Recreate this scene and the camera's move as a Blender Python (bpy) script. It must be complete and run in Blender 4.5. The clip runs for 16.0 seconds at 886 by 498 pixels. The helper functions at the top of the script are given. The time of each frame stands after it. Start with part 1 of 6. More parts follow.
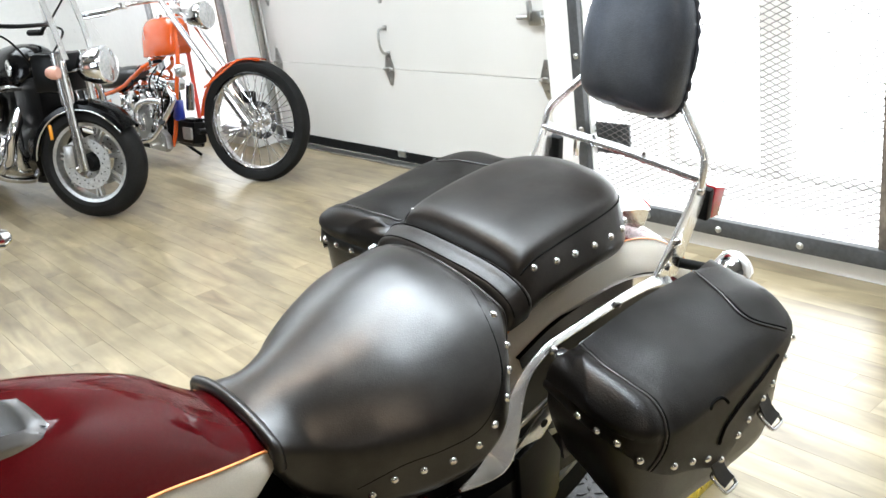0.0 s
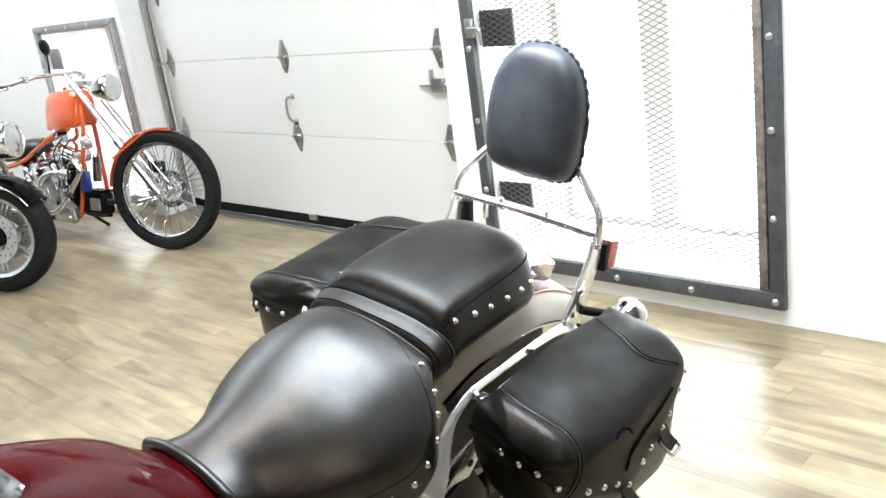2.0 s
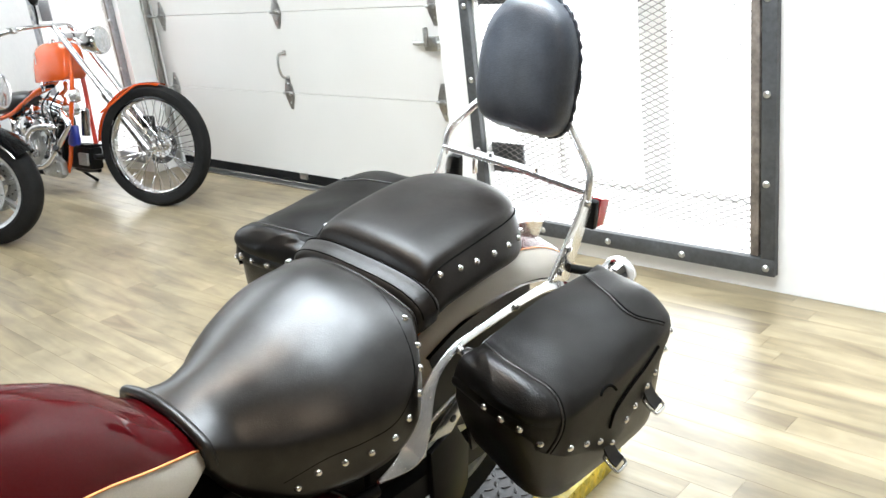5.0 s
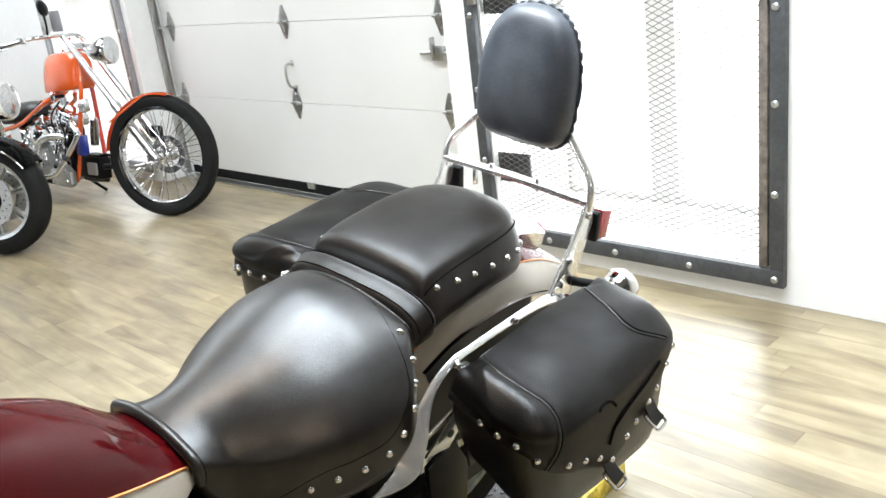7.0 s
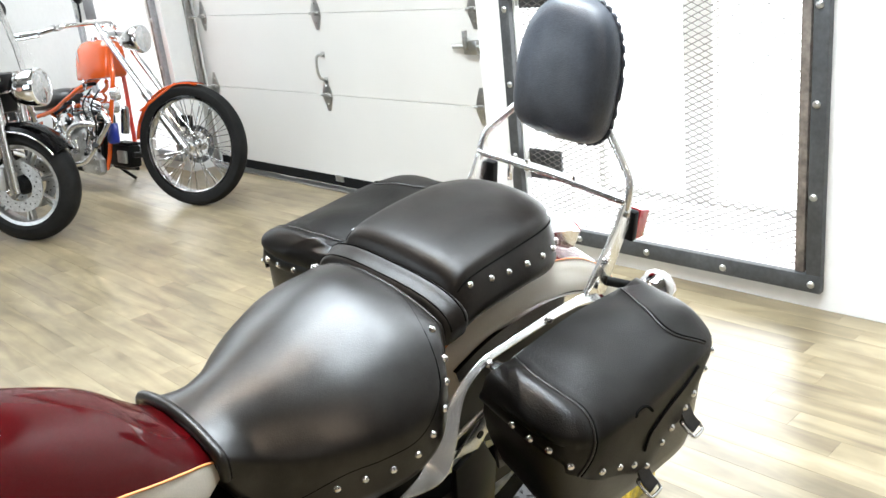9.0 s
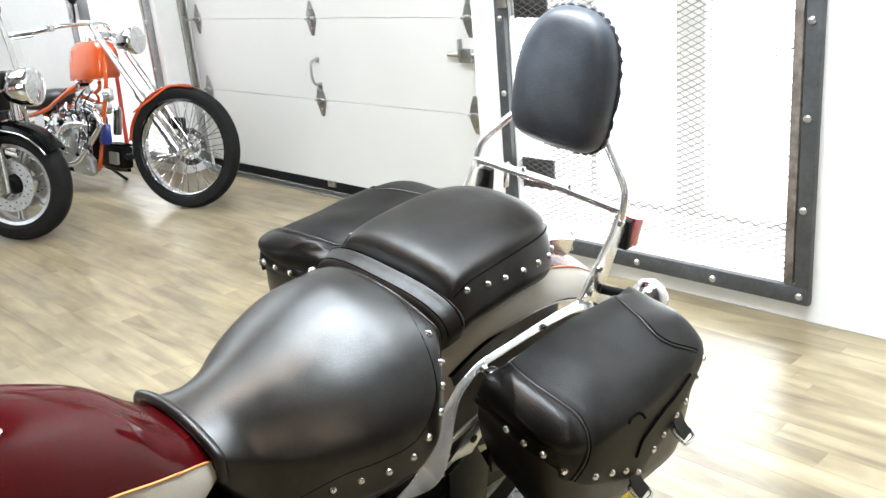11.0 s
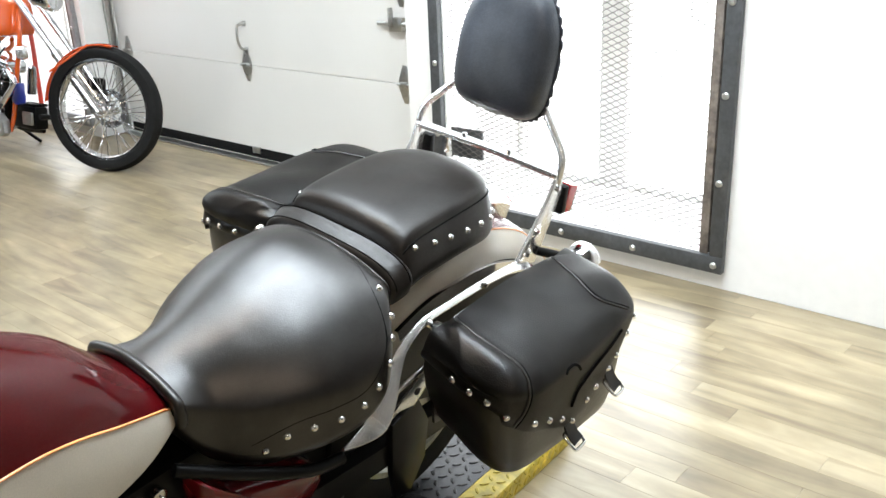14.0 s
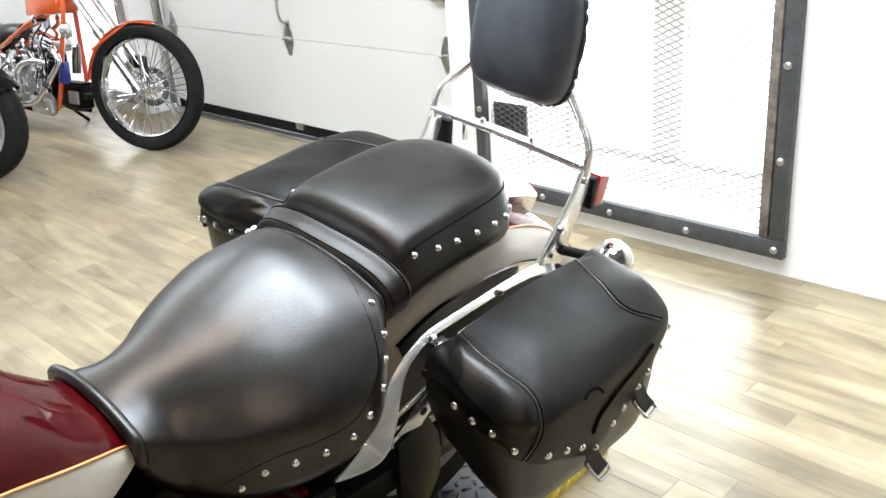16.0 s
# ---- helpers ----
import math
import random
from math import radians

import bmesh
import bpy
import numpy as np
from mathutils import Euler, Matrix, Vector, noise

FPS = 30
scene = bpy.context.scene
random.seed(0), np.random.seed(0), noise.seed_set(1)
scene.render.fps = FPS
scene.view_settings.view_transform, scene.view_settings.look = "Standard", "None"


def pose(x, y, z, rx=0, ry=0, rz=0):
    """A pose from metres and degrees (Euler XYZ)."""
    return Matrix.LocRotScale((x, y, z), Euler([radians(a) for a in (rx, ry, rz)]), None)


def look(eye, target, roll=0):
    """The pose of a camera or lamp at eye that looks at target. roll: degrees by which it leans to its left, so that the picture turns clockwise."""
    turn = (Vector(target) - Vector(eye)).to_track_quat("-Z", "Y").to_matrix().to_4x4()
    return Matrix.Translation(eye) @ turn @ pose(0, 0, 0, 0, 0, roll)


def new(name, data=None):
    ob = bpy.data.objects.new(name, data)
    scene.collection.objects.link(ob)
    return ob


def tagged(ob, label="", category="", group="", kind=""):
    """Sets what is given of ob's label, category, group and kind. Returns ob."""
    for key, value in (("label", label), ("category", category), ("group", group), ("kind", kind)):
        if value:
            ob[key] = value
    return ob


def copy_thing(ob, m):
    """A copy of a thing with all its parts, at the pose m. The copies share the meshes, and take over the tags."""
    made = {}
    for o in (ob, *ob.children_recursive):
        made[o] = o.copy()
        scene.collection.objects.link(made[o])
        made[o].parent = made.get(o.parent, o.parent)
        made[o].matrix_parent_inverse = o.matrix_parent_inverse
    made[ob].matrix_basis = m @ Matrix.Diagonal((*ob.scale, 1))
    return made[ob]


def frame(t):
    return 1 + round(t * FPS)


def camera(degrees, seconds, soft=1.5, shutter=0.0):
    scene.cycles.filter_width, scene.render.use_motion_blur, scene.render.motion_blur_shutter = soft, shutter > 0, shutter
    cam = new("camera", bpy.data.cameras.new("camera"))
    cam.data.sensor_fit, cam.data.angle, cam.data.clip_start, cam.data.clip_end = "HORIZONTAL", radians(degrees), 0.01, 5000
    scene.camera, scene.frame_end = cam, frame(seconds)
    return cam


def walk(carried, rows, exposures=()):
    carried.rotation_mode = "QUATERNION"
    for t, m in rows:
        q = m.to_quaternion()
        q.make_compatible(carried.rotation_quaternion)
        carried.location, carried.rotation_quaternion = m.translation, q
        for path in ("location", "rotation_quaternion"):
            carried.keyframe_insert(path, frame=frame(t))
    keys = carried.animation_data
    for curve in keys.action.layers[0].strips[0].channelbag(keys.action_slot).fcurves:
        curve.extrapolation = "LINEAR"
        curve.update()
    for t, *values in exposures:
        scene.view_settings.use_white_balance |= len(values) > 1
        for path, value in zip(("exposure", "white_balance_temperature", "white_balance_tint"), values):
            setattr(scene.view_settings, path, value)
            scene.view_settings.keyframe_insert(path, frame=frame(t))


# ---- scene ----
cam = camera(52.9, 16.0)
PATH = [
    (0, (0.032, -0.03, 1.344), (1.171, 1.457, 0.646), -7.9),
    (0.5, (0.017, -0.076, 1.355), (1.211, 1.378, 0.677), -7.1),
    (1, (-0.065, -0.115, 1.363), (1.207, 1.288, 0.719), -6.8),
    (1.5, (-0.116, -0.118, 1.381), (1.162, 1.278, 0.735), -7.1),
    (2, (-0.083, -0.12, 1.404), (1.246, 1.245, 0.798), -8.2),
    (2.5, (-0.091, -0.118, 1.404), (1.253, 1.227, 0.783), -7.6),
    (3, (-0.095, -0.12, 1.403), (1.246, 1.235, 0.798), -7.6),
    (3.5, (-0.096, -0.122, 1.4), (1.238, 1.241, 0.798), -7.2),
    (4, (-0.089, -0.124, 1.397), (1.252, 1.229, 0.787), -7.7),
    (4.5, (-0.087, -0.117, 1.385), (1.233, 1.236, 0.731), -7.2),
    (4.7, (-0.079, -0.114, 1.375), (1.238, 1.229, 0.694), -7.0),
    (7, (-0.029, -0.116, 1.367), (1.275, 1.25, 0.709), -7.2),
    (7.5, (-0.031, -0.11, 1.366), (1.268, 1.26, 0.707), -6.8),
    (8, (-0.022, -0.099, 1.354), (1.268, 1.266, 0.668), -6.6),
    (8.5, (-0.018, -0.084, 1.357), (1.246, 1.312, 0.683), -6.7),
    (9, (-0.015, -0.077, 1.356), (1.248, 1.326, 0.695), -6.4),
    (11.5, (-0.041, -0.078, 1.36), (1.245, 1.311, 0.715), -4.9),
    (12, (-0.04, -0.085, 1.359), (1.226, 1.318, 0.705), -5.2),
    (12.5, (-0.03, -0.078, 1.351), (1.221, 1.317, 0.652), -5.2),
    (13, (-0.009, -0.067, 1.345), (1.335, 1.224, 0.62), -7.0),
    (13.5, (-0.074, -0.061, 1.338), (1.275, 1.209, 0.585), -6.8),
    (14, (-0.125, -0.081, 1.36), (1.274, 1.156, 0.644), -2.4),
    (14.5, (-0.115, -0.092, 1.353), (1.316, 1.093, 0.612), -2.7),
    (15, (-0.116, -0.093, 1.343), (1.319, 1.068, 0.573), -2.5),
    (15.5, (-0.092, -0.08, 1.343), (1.339, 1.07, 0.551), -1.8),
    (16, (0.085, -0.03, 1.35), (1.361, 1.3, 0.573), -4.5),
]
walk(cam, [(t, look(eye, target, roll)) for t, eye, target, roll in PATH], [(0, 0.0), (4.5, 0.0), (7, -0.04), (9, 0.0), (12.5, -0.02), (13.5, -0.12), (15.5, -0.13), (16, 0.0)])

# ---- world and lights ----
EXPOSURE = 0.0
scene.view_settings.exposure = EXPOSURE
world = bpy.data.worlds.new("daylight")
scene.world = world
world.use_nodes = True
wn = world.node_tree
sky = wn.nodes.new("ShaderNodeTexSky")
sky.sky_type, sky.sun_disc = "NISHITA", False
sky.sun_elevation, sky.sun_rotation = radians(44), radians(166)
wn.nodes["Background"].inputs["Strength"].default_value = 0.15
wn.links.new(sky.outputs["Color"], wn.nodes["Background"].inputs["Color"])

sun = new("sun", bpy.data.lights.new("sun", "SUN"))
sun.data.energy, sun.data.angle, sun.data.color = 4.6, radians(2), (1.0, 0.97, 0.92)
sun.matrix_world = look((3, -4, 8), (1, 4, 0))


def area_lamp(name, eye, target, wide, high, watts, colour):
    """A soft area lamp, for a window or for a source out of view."""
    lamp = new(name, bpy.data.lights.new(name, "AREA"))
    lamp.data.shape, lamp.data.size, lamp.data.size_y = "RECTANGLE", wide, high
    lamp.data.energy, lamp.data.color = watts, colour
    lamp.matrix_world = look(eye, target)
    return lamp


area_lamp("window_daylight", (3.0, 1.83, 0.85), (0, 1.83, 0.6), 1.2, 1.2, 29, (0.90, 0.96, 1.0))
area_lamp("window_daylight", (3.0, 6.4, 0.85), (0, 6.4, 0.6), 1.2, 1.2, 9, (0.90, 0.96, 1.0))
# lamps out of view, positioned so that their reflections land on the leather
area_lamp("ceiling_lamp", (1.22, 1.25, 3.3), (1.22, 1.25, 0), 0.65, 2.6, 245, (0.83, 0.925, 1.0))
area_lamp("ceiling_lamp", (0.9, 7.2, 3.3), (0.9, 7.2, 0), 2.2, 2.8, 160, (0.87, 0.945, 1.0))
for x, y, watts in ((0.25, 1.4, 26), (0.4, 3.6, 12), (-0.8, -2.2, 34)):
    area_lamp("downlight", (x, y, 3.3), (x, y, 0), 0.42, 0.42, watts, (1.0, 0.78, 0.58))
# added for a highlight on the near bag's lid
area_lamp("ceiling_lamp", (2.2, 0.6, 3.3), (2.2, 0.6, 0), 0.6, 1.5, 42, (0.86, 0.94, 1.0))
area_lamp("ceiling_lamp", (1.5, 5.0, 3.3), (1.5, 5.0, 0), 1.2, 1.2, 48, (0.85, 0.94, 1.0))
# added cool light for the backrest's bluish sheen; the west wall has no opening
area_lamp("unseen_west_light", (-4.4, 4.2, 2.0), (0, 3.8, 1.2), 2.2, 1.8, 125, (0.82, 0.91, 1.0))
# added frontal light from behind the camera; no doorway is built there
area_lamp("unseen_southwest_light", (-3.6, -4.3, 2.3), (0.5, 0.9, 0.9), 1.0, 1.6, 20, (1.0, 0.92, 0.84))

# ---- helpers of this scene ----
def material(name, colour, rough=0.5, metal=0.0, grain=0.0, grain_size=40.0, stain=0.0, stain_size=3.0, bump=0.0, bump_size=200.0, coat=0.0, per_object=0.0, rough_var=0.0, spec=0.5, wrinkle=0.0, wrinkle_size=22.0, smudge=0.0):
    """A procedural surface: base colour varied at two scales, varied gloss and a fine relief."""
    m = bpy.data.materials.new(name)
    m.use_nodes = True
    t, n = m.node_tree, m.node_tree.nodes
    b = n["Principled BSDF"]
    b.inputs["Roughness"].default_value, b.inputs["Metallic"].default_value = rough, metal
    b.inputs["Coat Weight"].default_value, b.inputs["Coat Roughness"].default_value = coat, 0.04
    b.inputs["Specular IOR Level"].default_value = spec
    where = n.new("ShaderNodeTexCoord").outputs["Object"]

    def noise_of(size, detail=4.0):
        x = n.new("ShaderNodeTexNoise")
        x.inputs["Scale"].default_value, x.inputs["Detail"].default_value = size, detail
        t.links.new(where, x.inputs["Vector"])
        return x.outputs["Fac"]

    value = None
    for amount, size in ((grain, grain_size), (stain, stain_size)):
        if amount:
            r = n.new("ShaderNodeMapRange")
            r.inputs[1].default_value, r.inputs[2].default_value = 0.3, 0.7
            r.inputs[3].default_value, r.inputs[4].default_value = 1 - amount, 1 + amount
            t.links.new(noise_of(size), r.inputs[0])
            if value is None:
                value = r.outputs[0]
            else:
                k = n.new("ShaderNodeMath")
                k.operation = "MULTIPLY"
                t.links.new(value, k.inputs[0]), t.links.new(r.outputs[0], k.inputs[1])
                value = k.outputs[0]
    if per_object:
        info = n.new("ShaderNodeObjectInfo")
        r = n.new("ShaderNodeMapRange")
        r.inputs[3].default_value, r.inputs[4].default_value = 1 - per_object, 1 + per_object
        t.links.new(info.outputs["Random"], r.inputs[0])
        if value is None:
            value = r.outputs[0]
        else:
            k = n.new("ShaderNodeMath")
            k.operation = "MULTIPLY"
            t.links.new(value, k.inputs[0]), t.links.new(r.outputs[0], k.inputs[1])
            value = k.outputs[0]
    if value is None:
        b.inputs["Base Color"].default_value = (*colour, 1)
    else:
        hsv = n.new("ShaderNodeHueSaturation")
        hsv.inputs["Color"].default_value = (*colour, 1)
        t.links.new(value, hsv.inputs["Value"])
        t.links.new(hsv.outputs["Color"], b.inputs["Base Color"])
    if rough_var:
        r = n.new("ShaderNodeMapRange")
        r.inputs[1].default_value, r.inputs[2].default_value = 0.3, 0.7
        r.inputs[3].default_value, r.inputs[4].default_value = rough - rough_var, rough + rough_var
        t.links.new(noise_of(14.0, 3.0), r.inputs[0])
        t.links.new(r.outputs[0], b.inputs["Roughness"])
    if smudge:
        # rubbed and greasy patches: the gloss varies over a hand's width and in fine streaks
        drag = n.new("ShaderNodeMapping")
        drag.inputs["Scale"].default_value, drag.inputs["Rotation"].default_value = (11, 15, 11), (0.3, 0.2, 0.9)
        t.links.new(where, drag.inputs["Vector"])
        fine = n.new("ShaderNodeTexNoise")
        fine.inputs["Scale"].default_value, fine.inputs["Detail"].default_value, fine.inputs["Distortion"].default_value = 1.0, 4.0, 0.3
        t.links.new(drag.outputs[0], fine.inputs["Vector"])
        both = n.new("ShaderNodeMath")
        both.operation = "ADD"
        t.links.new(fine.outputs["Fac"], both.inputs[0]), t.links.new(noise_of(6.0, 5.0), both.inputs[1])
        r = n.new("ShaderNodeMapRange")
        r.inputs[1].default_value, r.inputs[2].default_value = 0.55, 1.45
        r.inputs[3].default_value, r.inputs[4].default_value = spec * (1 - smudge), spec * (1 + smudge)
        t.links.new(both.outputs[0], r.inputs[0])
        t.links.new(r.outputs[0], b.inputs["Specular IOR Level"])
    if bump:
        x = n.new("ShaderNodeBump")
        x.inputs["Strength"].default_value, x.inputs["Distance"].default_value = bump, 0.002
        t.links.new(noise_of(bump_size, 3.0), x.inputs["Height"])
        t.links.new(x.outputs["Normal"], b.inputs["Normal"])
        if wrinkle:
            y = n.new("ShaderNodeBump")
            y.inputs["Strength"].default_value, y.inputs["Distance"].default_value = wrinkle, 0.004
            t.links.new(noise_of(wrinkle_size, 2.5), y.inputs["Height"])
            t.links.new(y.outputs["Normal"], x.inputs["Normal"])
    return m


def mesh_object(name, bm, mat, smooth=True):
    bmesh.ops.recalc_face_normals(bm, faces=bm.faces)
    if smooth:
        for f in bm.faces:
            f.smooth = True
        for e in bm.edges:
            if len(e.link_faces) == 2 and e.calc_face_angle(0) > radians(38):
                e.smooth = False
    me = bpy.data.meshes.new(name)
    bm.to_mesh(me)
    bm.free()
    me.materials.append(mat)
    return new(name, me)


def part(name, bm, mat, parent, label="", smooth=True):
    """One mesh under a thing or a part."""
    ob = mesh_object(name, bm, mat, smooth)
    ob.parent = parent
    return tagged(ob, label)


def thing(name, m, label, category, group="", kind=""):
    ob = new(name)
    ob.empty_display_size = 0.1
    ob.matrix_world = m
    return tagged(ob, label, category, group, kind)


def single(name, bm, mat, label, category, group="", kind="", smooth=True):
    return tagged(mesh_object(name, bm, mat, smooth), label, category, group, kind)


def lerp(table, x):
    """Smooth interpolation in a table of (x, values...)."""
    xs = [r[0] for r in table]
    if x <= xs[0]:
        return table[0][1:]
    if x >= xs[-1]:
        return table[-1][1:]
    i = max(k for k in range(len(xs)) if xs[k] <= x)
    i = min(i, len(xs) - 2)
    p1, p2 = table[i], table[i + 1]
    p0, p3 = table[max(i - 1, 0)], table[min(i + 2, len(xs) - 1)]
    h = p2[0] - p1[0]
    u = (x - p1[0]) / h
    out = []
    for k in range(1, len(p1)):
        d1 = (p2[k] - p0[k]) / max(p2[0] - p0[0], 1e-6) * h
        d2 = (p3[k] - p1[k]) / max(p3[0] - p1[0], 1e-6) * h
        out.append((2 * u**3 - 3 * u**2 + 1) * p1[k] + (u**3 - 2 * u**2 + u) * d1 + (3 * u**2 - 2 * u**3) * p2[k] + (u**3 - u**2) * d2)
    return out


def curve_through(points, steps=8, closed=False):
    """Points of a smooth curve through the given points."""
    p = [Vector(q) for q in points]
    n, out = len(p), []
    for i in range(n if closed else n - 1):
        a, b = p[i], p[(i + 1) % n]
        z0 = p[(i - 1) % n] if closed or i > 0 else a
        z1 = p[(i + 2) % n] if closed or i + 2 < n else b
        for s in range(steps):
            u = s / steps
            out.append(0.5 * (2 * a + (b - z0) * u + (2 * z0 - 5 * a + 4 * b - z1) * u * u + (3 * a - z0 - 3 * b + z1) * u**3))
    if not closed:
        out.append(p[-1])
    return out


def loft(rings, closed=True, caps=True, bm=None):
    """A skin over rings of equally many points."""
    bm = bm or bmesh.new()
    vs = [[bm.verts.new(p) for p in r] for r in rings]
    k = len(rings[0])
    for a, b in zip(vs, vs[1:]):
        for i in range(k if closed else k - 1):
            j = (i + 1) % k
            bm.faces.new((a[i], a[j], b[j], b[i]))
    if caps and closed:
        bm.faces.new(vs[0][::-1])
        bm.faces.new(vs[-1])
    return bm


def sweep(points, section, bm=None, closed=False, caps=True, up=(0, 0, 1)):
    """Carries a flat section (list of (side, up)) or a radius along a line of points."""
    pts = [Vector(p) for p in points]
    if isinstance(section, (int, float)):
        section = [(section * math.cos(a), section * math.sin(a)) for a in (math.tau * i / 10 for i in range(10))]
    rings, n = [], len(pts)
    last = Vector(up)
    for i, p in enumerate(pts):
        if closed:
            d = (pts[(i + 1) % n] - pts[i - 1]).normalized()
        else:
            d = (pts[min(i + 1, n - 1)] - pts[max(i - 1, 0)]).normalized()
        side = d.cross(last)
        if side.length < 1e-4:
            side = d.cross(Vector((1, 0.3, 0.1)))
        side.normalize()
        u = side.cross(d).normalized()
        last = u
        rings.append([p + side * a + u * b for a, b in section])
    if closed:
        rings.append(rings[0])
    return loft(rings, True, caps and not closed, bm)


def tube(points, radius, steps=6, bm=None, closed=False):
    return sweep(curve_through(points, steps, closed), radius, bm, closed)


def block(x0, y0, z0, x1, y1, z1, bevel=0.0, segments=2, bm=None):
    """A box between two corners, with rounded edges."""
    b = bmesh.new()
    bmesh.ops.create_cube(b, size=1)
    bmesh.ops.transform(b, matrix=Matrix.Translation(((x0 + x1) / 2, (y0 + y1) / 2, (z0 + z1) / 2)) @ Matrix.Diagonal((x1 - x0, y1 - y0, z1 - z0, 1)), verts=b.verts)
    if bevel:
        bmesh.ops.bevel(b, geom=b.edges[:], offset=bevel, segments=segments, affect="EDGES", profile=0.5)
    return merged(bm, b)


def merged(bm, b):
    """Adds b to bm and returns it."""
    if bm is None:
        return b
    me = bpy.data.meshes.new("tmp")
    b.to_mesh(me)
    bm.from_mesh(me)
    bpy.data.meshes.remove(me)
    b.free()
    return bm


def turned(profile, m=None, segments=24, bm=None, closed=False):
    """A body turned about its own x axis from a profile of (along, radius)."""
    rings = [[Vector((a, r * math.cos(t), r * math.sin(t))) for t in (math.tau * i / segments for i in range(segments))] for a, r in profile]
    if closed:
        rings.append(rings[0])
    b = loft(rings, True, not closed)
    bmesh.ops.remove_doubles(b, verts=b.verts, dist=1e-5)
    if m is not None:
        bmesh.ops.transform(b, matrix=m, verts=b.verts)
    return merged(bm, b)


def along(a, b):
    """The pose that lays the x axis from a to b."""
    a, b = Vector(a), Vector(b)
    return Matrix.Translation(a) @ (b - a).to_track_quat("X", "Z").to_matrix().to_4x4()


def rod(a, b, radius, segments=12, bm=None, radius2=None):
    n = (Vector(b) - Vector(a)).length
    return turned([(0, 0), (0, radius), (n, radius2 or radius), (n, 0)], along(a, b), segments, bm)


def moved(bm, m):
    bmesh.ops.transform(bm, matrix=m, verts=bm.verts)
    return bm


def plate(outline, thick, m=None, bevel=0.0, bm=None):
    """A flat plate: an outline in x, y, raised by thick in z, then posed."""
    b = bmesh.new()
    f = b.faces.new([b.verts.new((x, y, 0)) for x, y in outline])
    got = bmesh.ops.extrude_face_region(b, geom=[f])
    bmesh.ops.translate(b, vec=(0, 0, thick), verts=[v for v in got["geom"] if isinstance(v, bmesh.types.BMVert)])
    if bevel:
        rim = [e for e in b.edges if abs(e.verts[0].co.z - e.verts[1].co.z) < 1e-6]
        bmesh.ops.bevel(b, geom=rim, offset=bevel, segments=2, affect="EDGES", profile=0.5)
    if m is not None:
        bmesh.ops.transform(b, matrix=m, verts=b.verts)
    return merged(bm, b)


def plank_material():
    m = bpy.data.materials.new("oak_vinyl_plank")
    m.use_nodes = True
    t, n = m.node_tree, m.node_tree.nodes
    b = n["Principled BSDF"]
    at = n.new("ShaderNodeTexCoord").outputs["Object"]
    info = n.new("ShaderNodeObjectInfo").outputs["Random"]
    isl = n.new("ShaderNodeNewGeometry").outputs["Random Per Island"]
    rnd = n.new("ShaderNodeMath")
    rnd.operation = "ADD"
    t.links.new(info, rnd.inputs[0]), t.links.new(isl, rnd.inputs[1])
    frac = n.new("ShaderNodeMath")
    frac.operation = "FRACT"
    t.links.new(rnd.outputs[0], frac.inputs[0])
    shift = n.new("ShaderNodeCombineXYZ")
    big = n.new("ShaderNodeMath")
    big.operation = "MULTIPLY"
    big.inputs[1].default_value = 37.0
    t.links.new(frac.outputs[0], big.inputs[0])
    t.links.new(big.outputs[0], shift.inputs[0]), t.links.new(big.outputs[0], shift.inputs[1])
    add = n.new("ShaderNodeVectorMath")
    t.links.new(at, add.inputs[0]), t.links.new(shift.outputs[0], add.inputs[1])
    stretch = n.new("ShaderNodeMapping")
    stretch.inputs["Scale"].default_value = (11, 1.6, 1)
    t.links.new(add.outputs[0], stretch.inputs["Vector"])
    g = n.new("ShaderNodeTexNoise")
    g.inputs["Scale"].default_value, g.inputs["Detail"].default_value, g.inputs["Distortion"].default_value = 1.0, 6.0, 1.1
    t.links.new(stretch.outputs[0], g.inputs["Vector"])
    stretch2 = n.new("ShaderNodeMapping")
    stretch2.inputs["Scale"].default_value = (5, 2.2, 1)
    t.links.new(add.outputs[0], stretch2.inputs["Vector"])
    s = n.new("ShaderNodeTexNoise")
    s.inputs["Scale"].default_value, s.inputs["Detail"].default_value = 1.0, 6.0
    t.links.new(stretch2.outputs[0], s.inputs["Vector"])
    ramp = n.new("ShaderNodeValToRGB")
    c = ramp.color_ramp
    c.elements[0].position, c.elements[0].color = 0.31, (0.120, 0.088, 0.051, 1)
    c.elements[1].position, c.elements[1].color = 0.68, (0.412, 0.342, 0.222, 1)
    mid = c.elements.new(0.5)
    mid.color = (0.280, 0.226, 0.136, 1)
    mix = n.new("ShaderNodeMath")
    mix.operation = "ADD"
    h1 = n.new("ShaderNodeMath")
    h1.operation = "MULTIPLY"
    h1.inputs[1].default_value = 0.6
    t.links.new(g.outputs["Fac"], h1.inputs[0])
    h2 = n.new("ShaderNodeMath")
    h2.operation = "MULTIPLY"
    h2.inputs[1].default_value = 0.4
    t.links.new(s.outputs["Fac"], h2.inputs[0])
    t.links.new(h1.outputs[0], mix.inputs[0]), t.links.new(h2.outputs[0], mix.inputs[1])
    tone = n.new("ShaderNodeMapRange")
    tone.inputs[3].default_value, tone.inputs[4].default_value = -0.035, 0.035
    t.links.new(frac.outputs[0], tone.inputs[0])
    fin = n.new("ShaderNodeMath")
    fin.operation = "ADD"
    t.links.new(mix.outputs[0], fin.inputs[0]), t.links.new(tone.outputs[0], fin.inputs[1])
    t.links.new(fin.outputs[0], ramp.inputs[0])
    # foot traffic: soft grey-brown patches over many boards
    place = n.new("ShaderNodeNewGeometry").outputs["Position"]
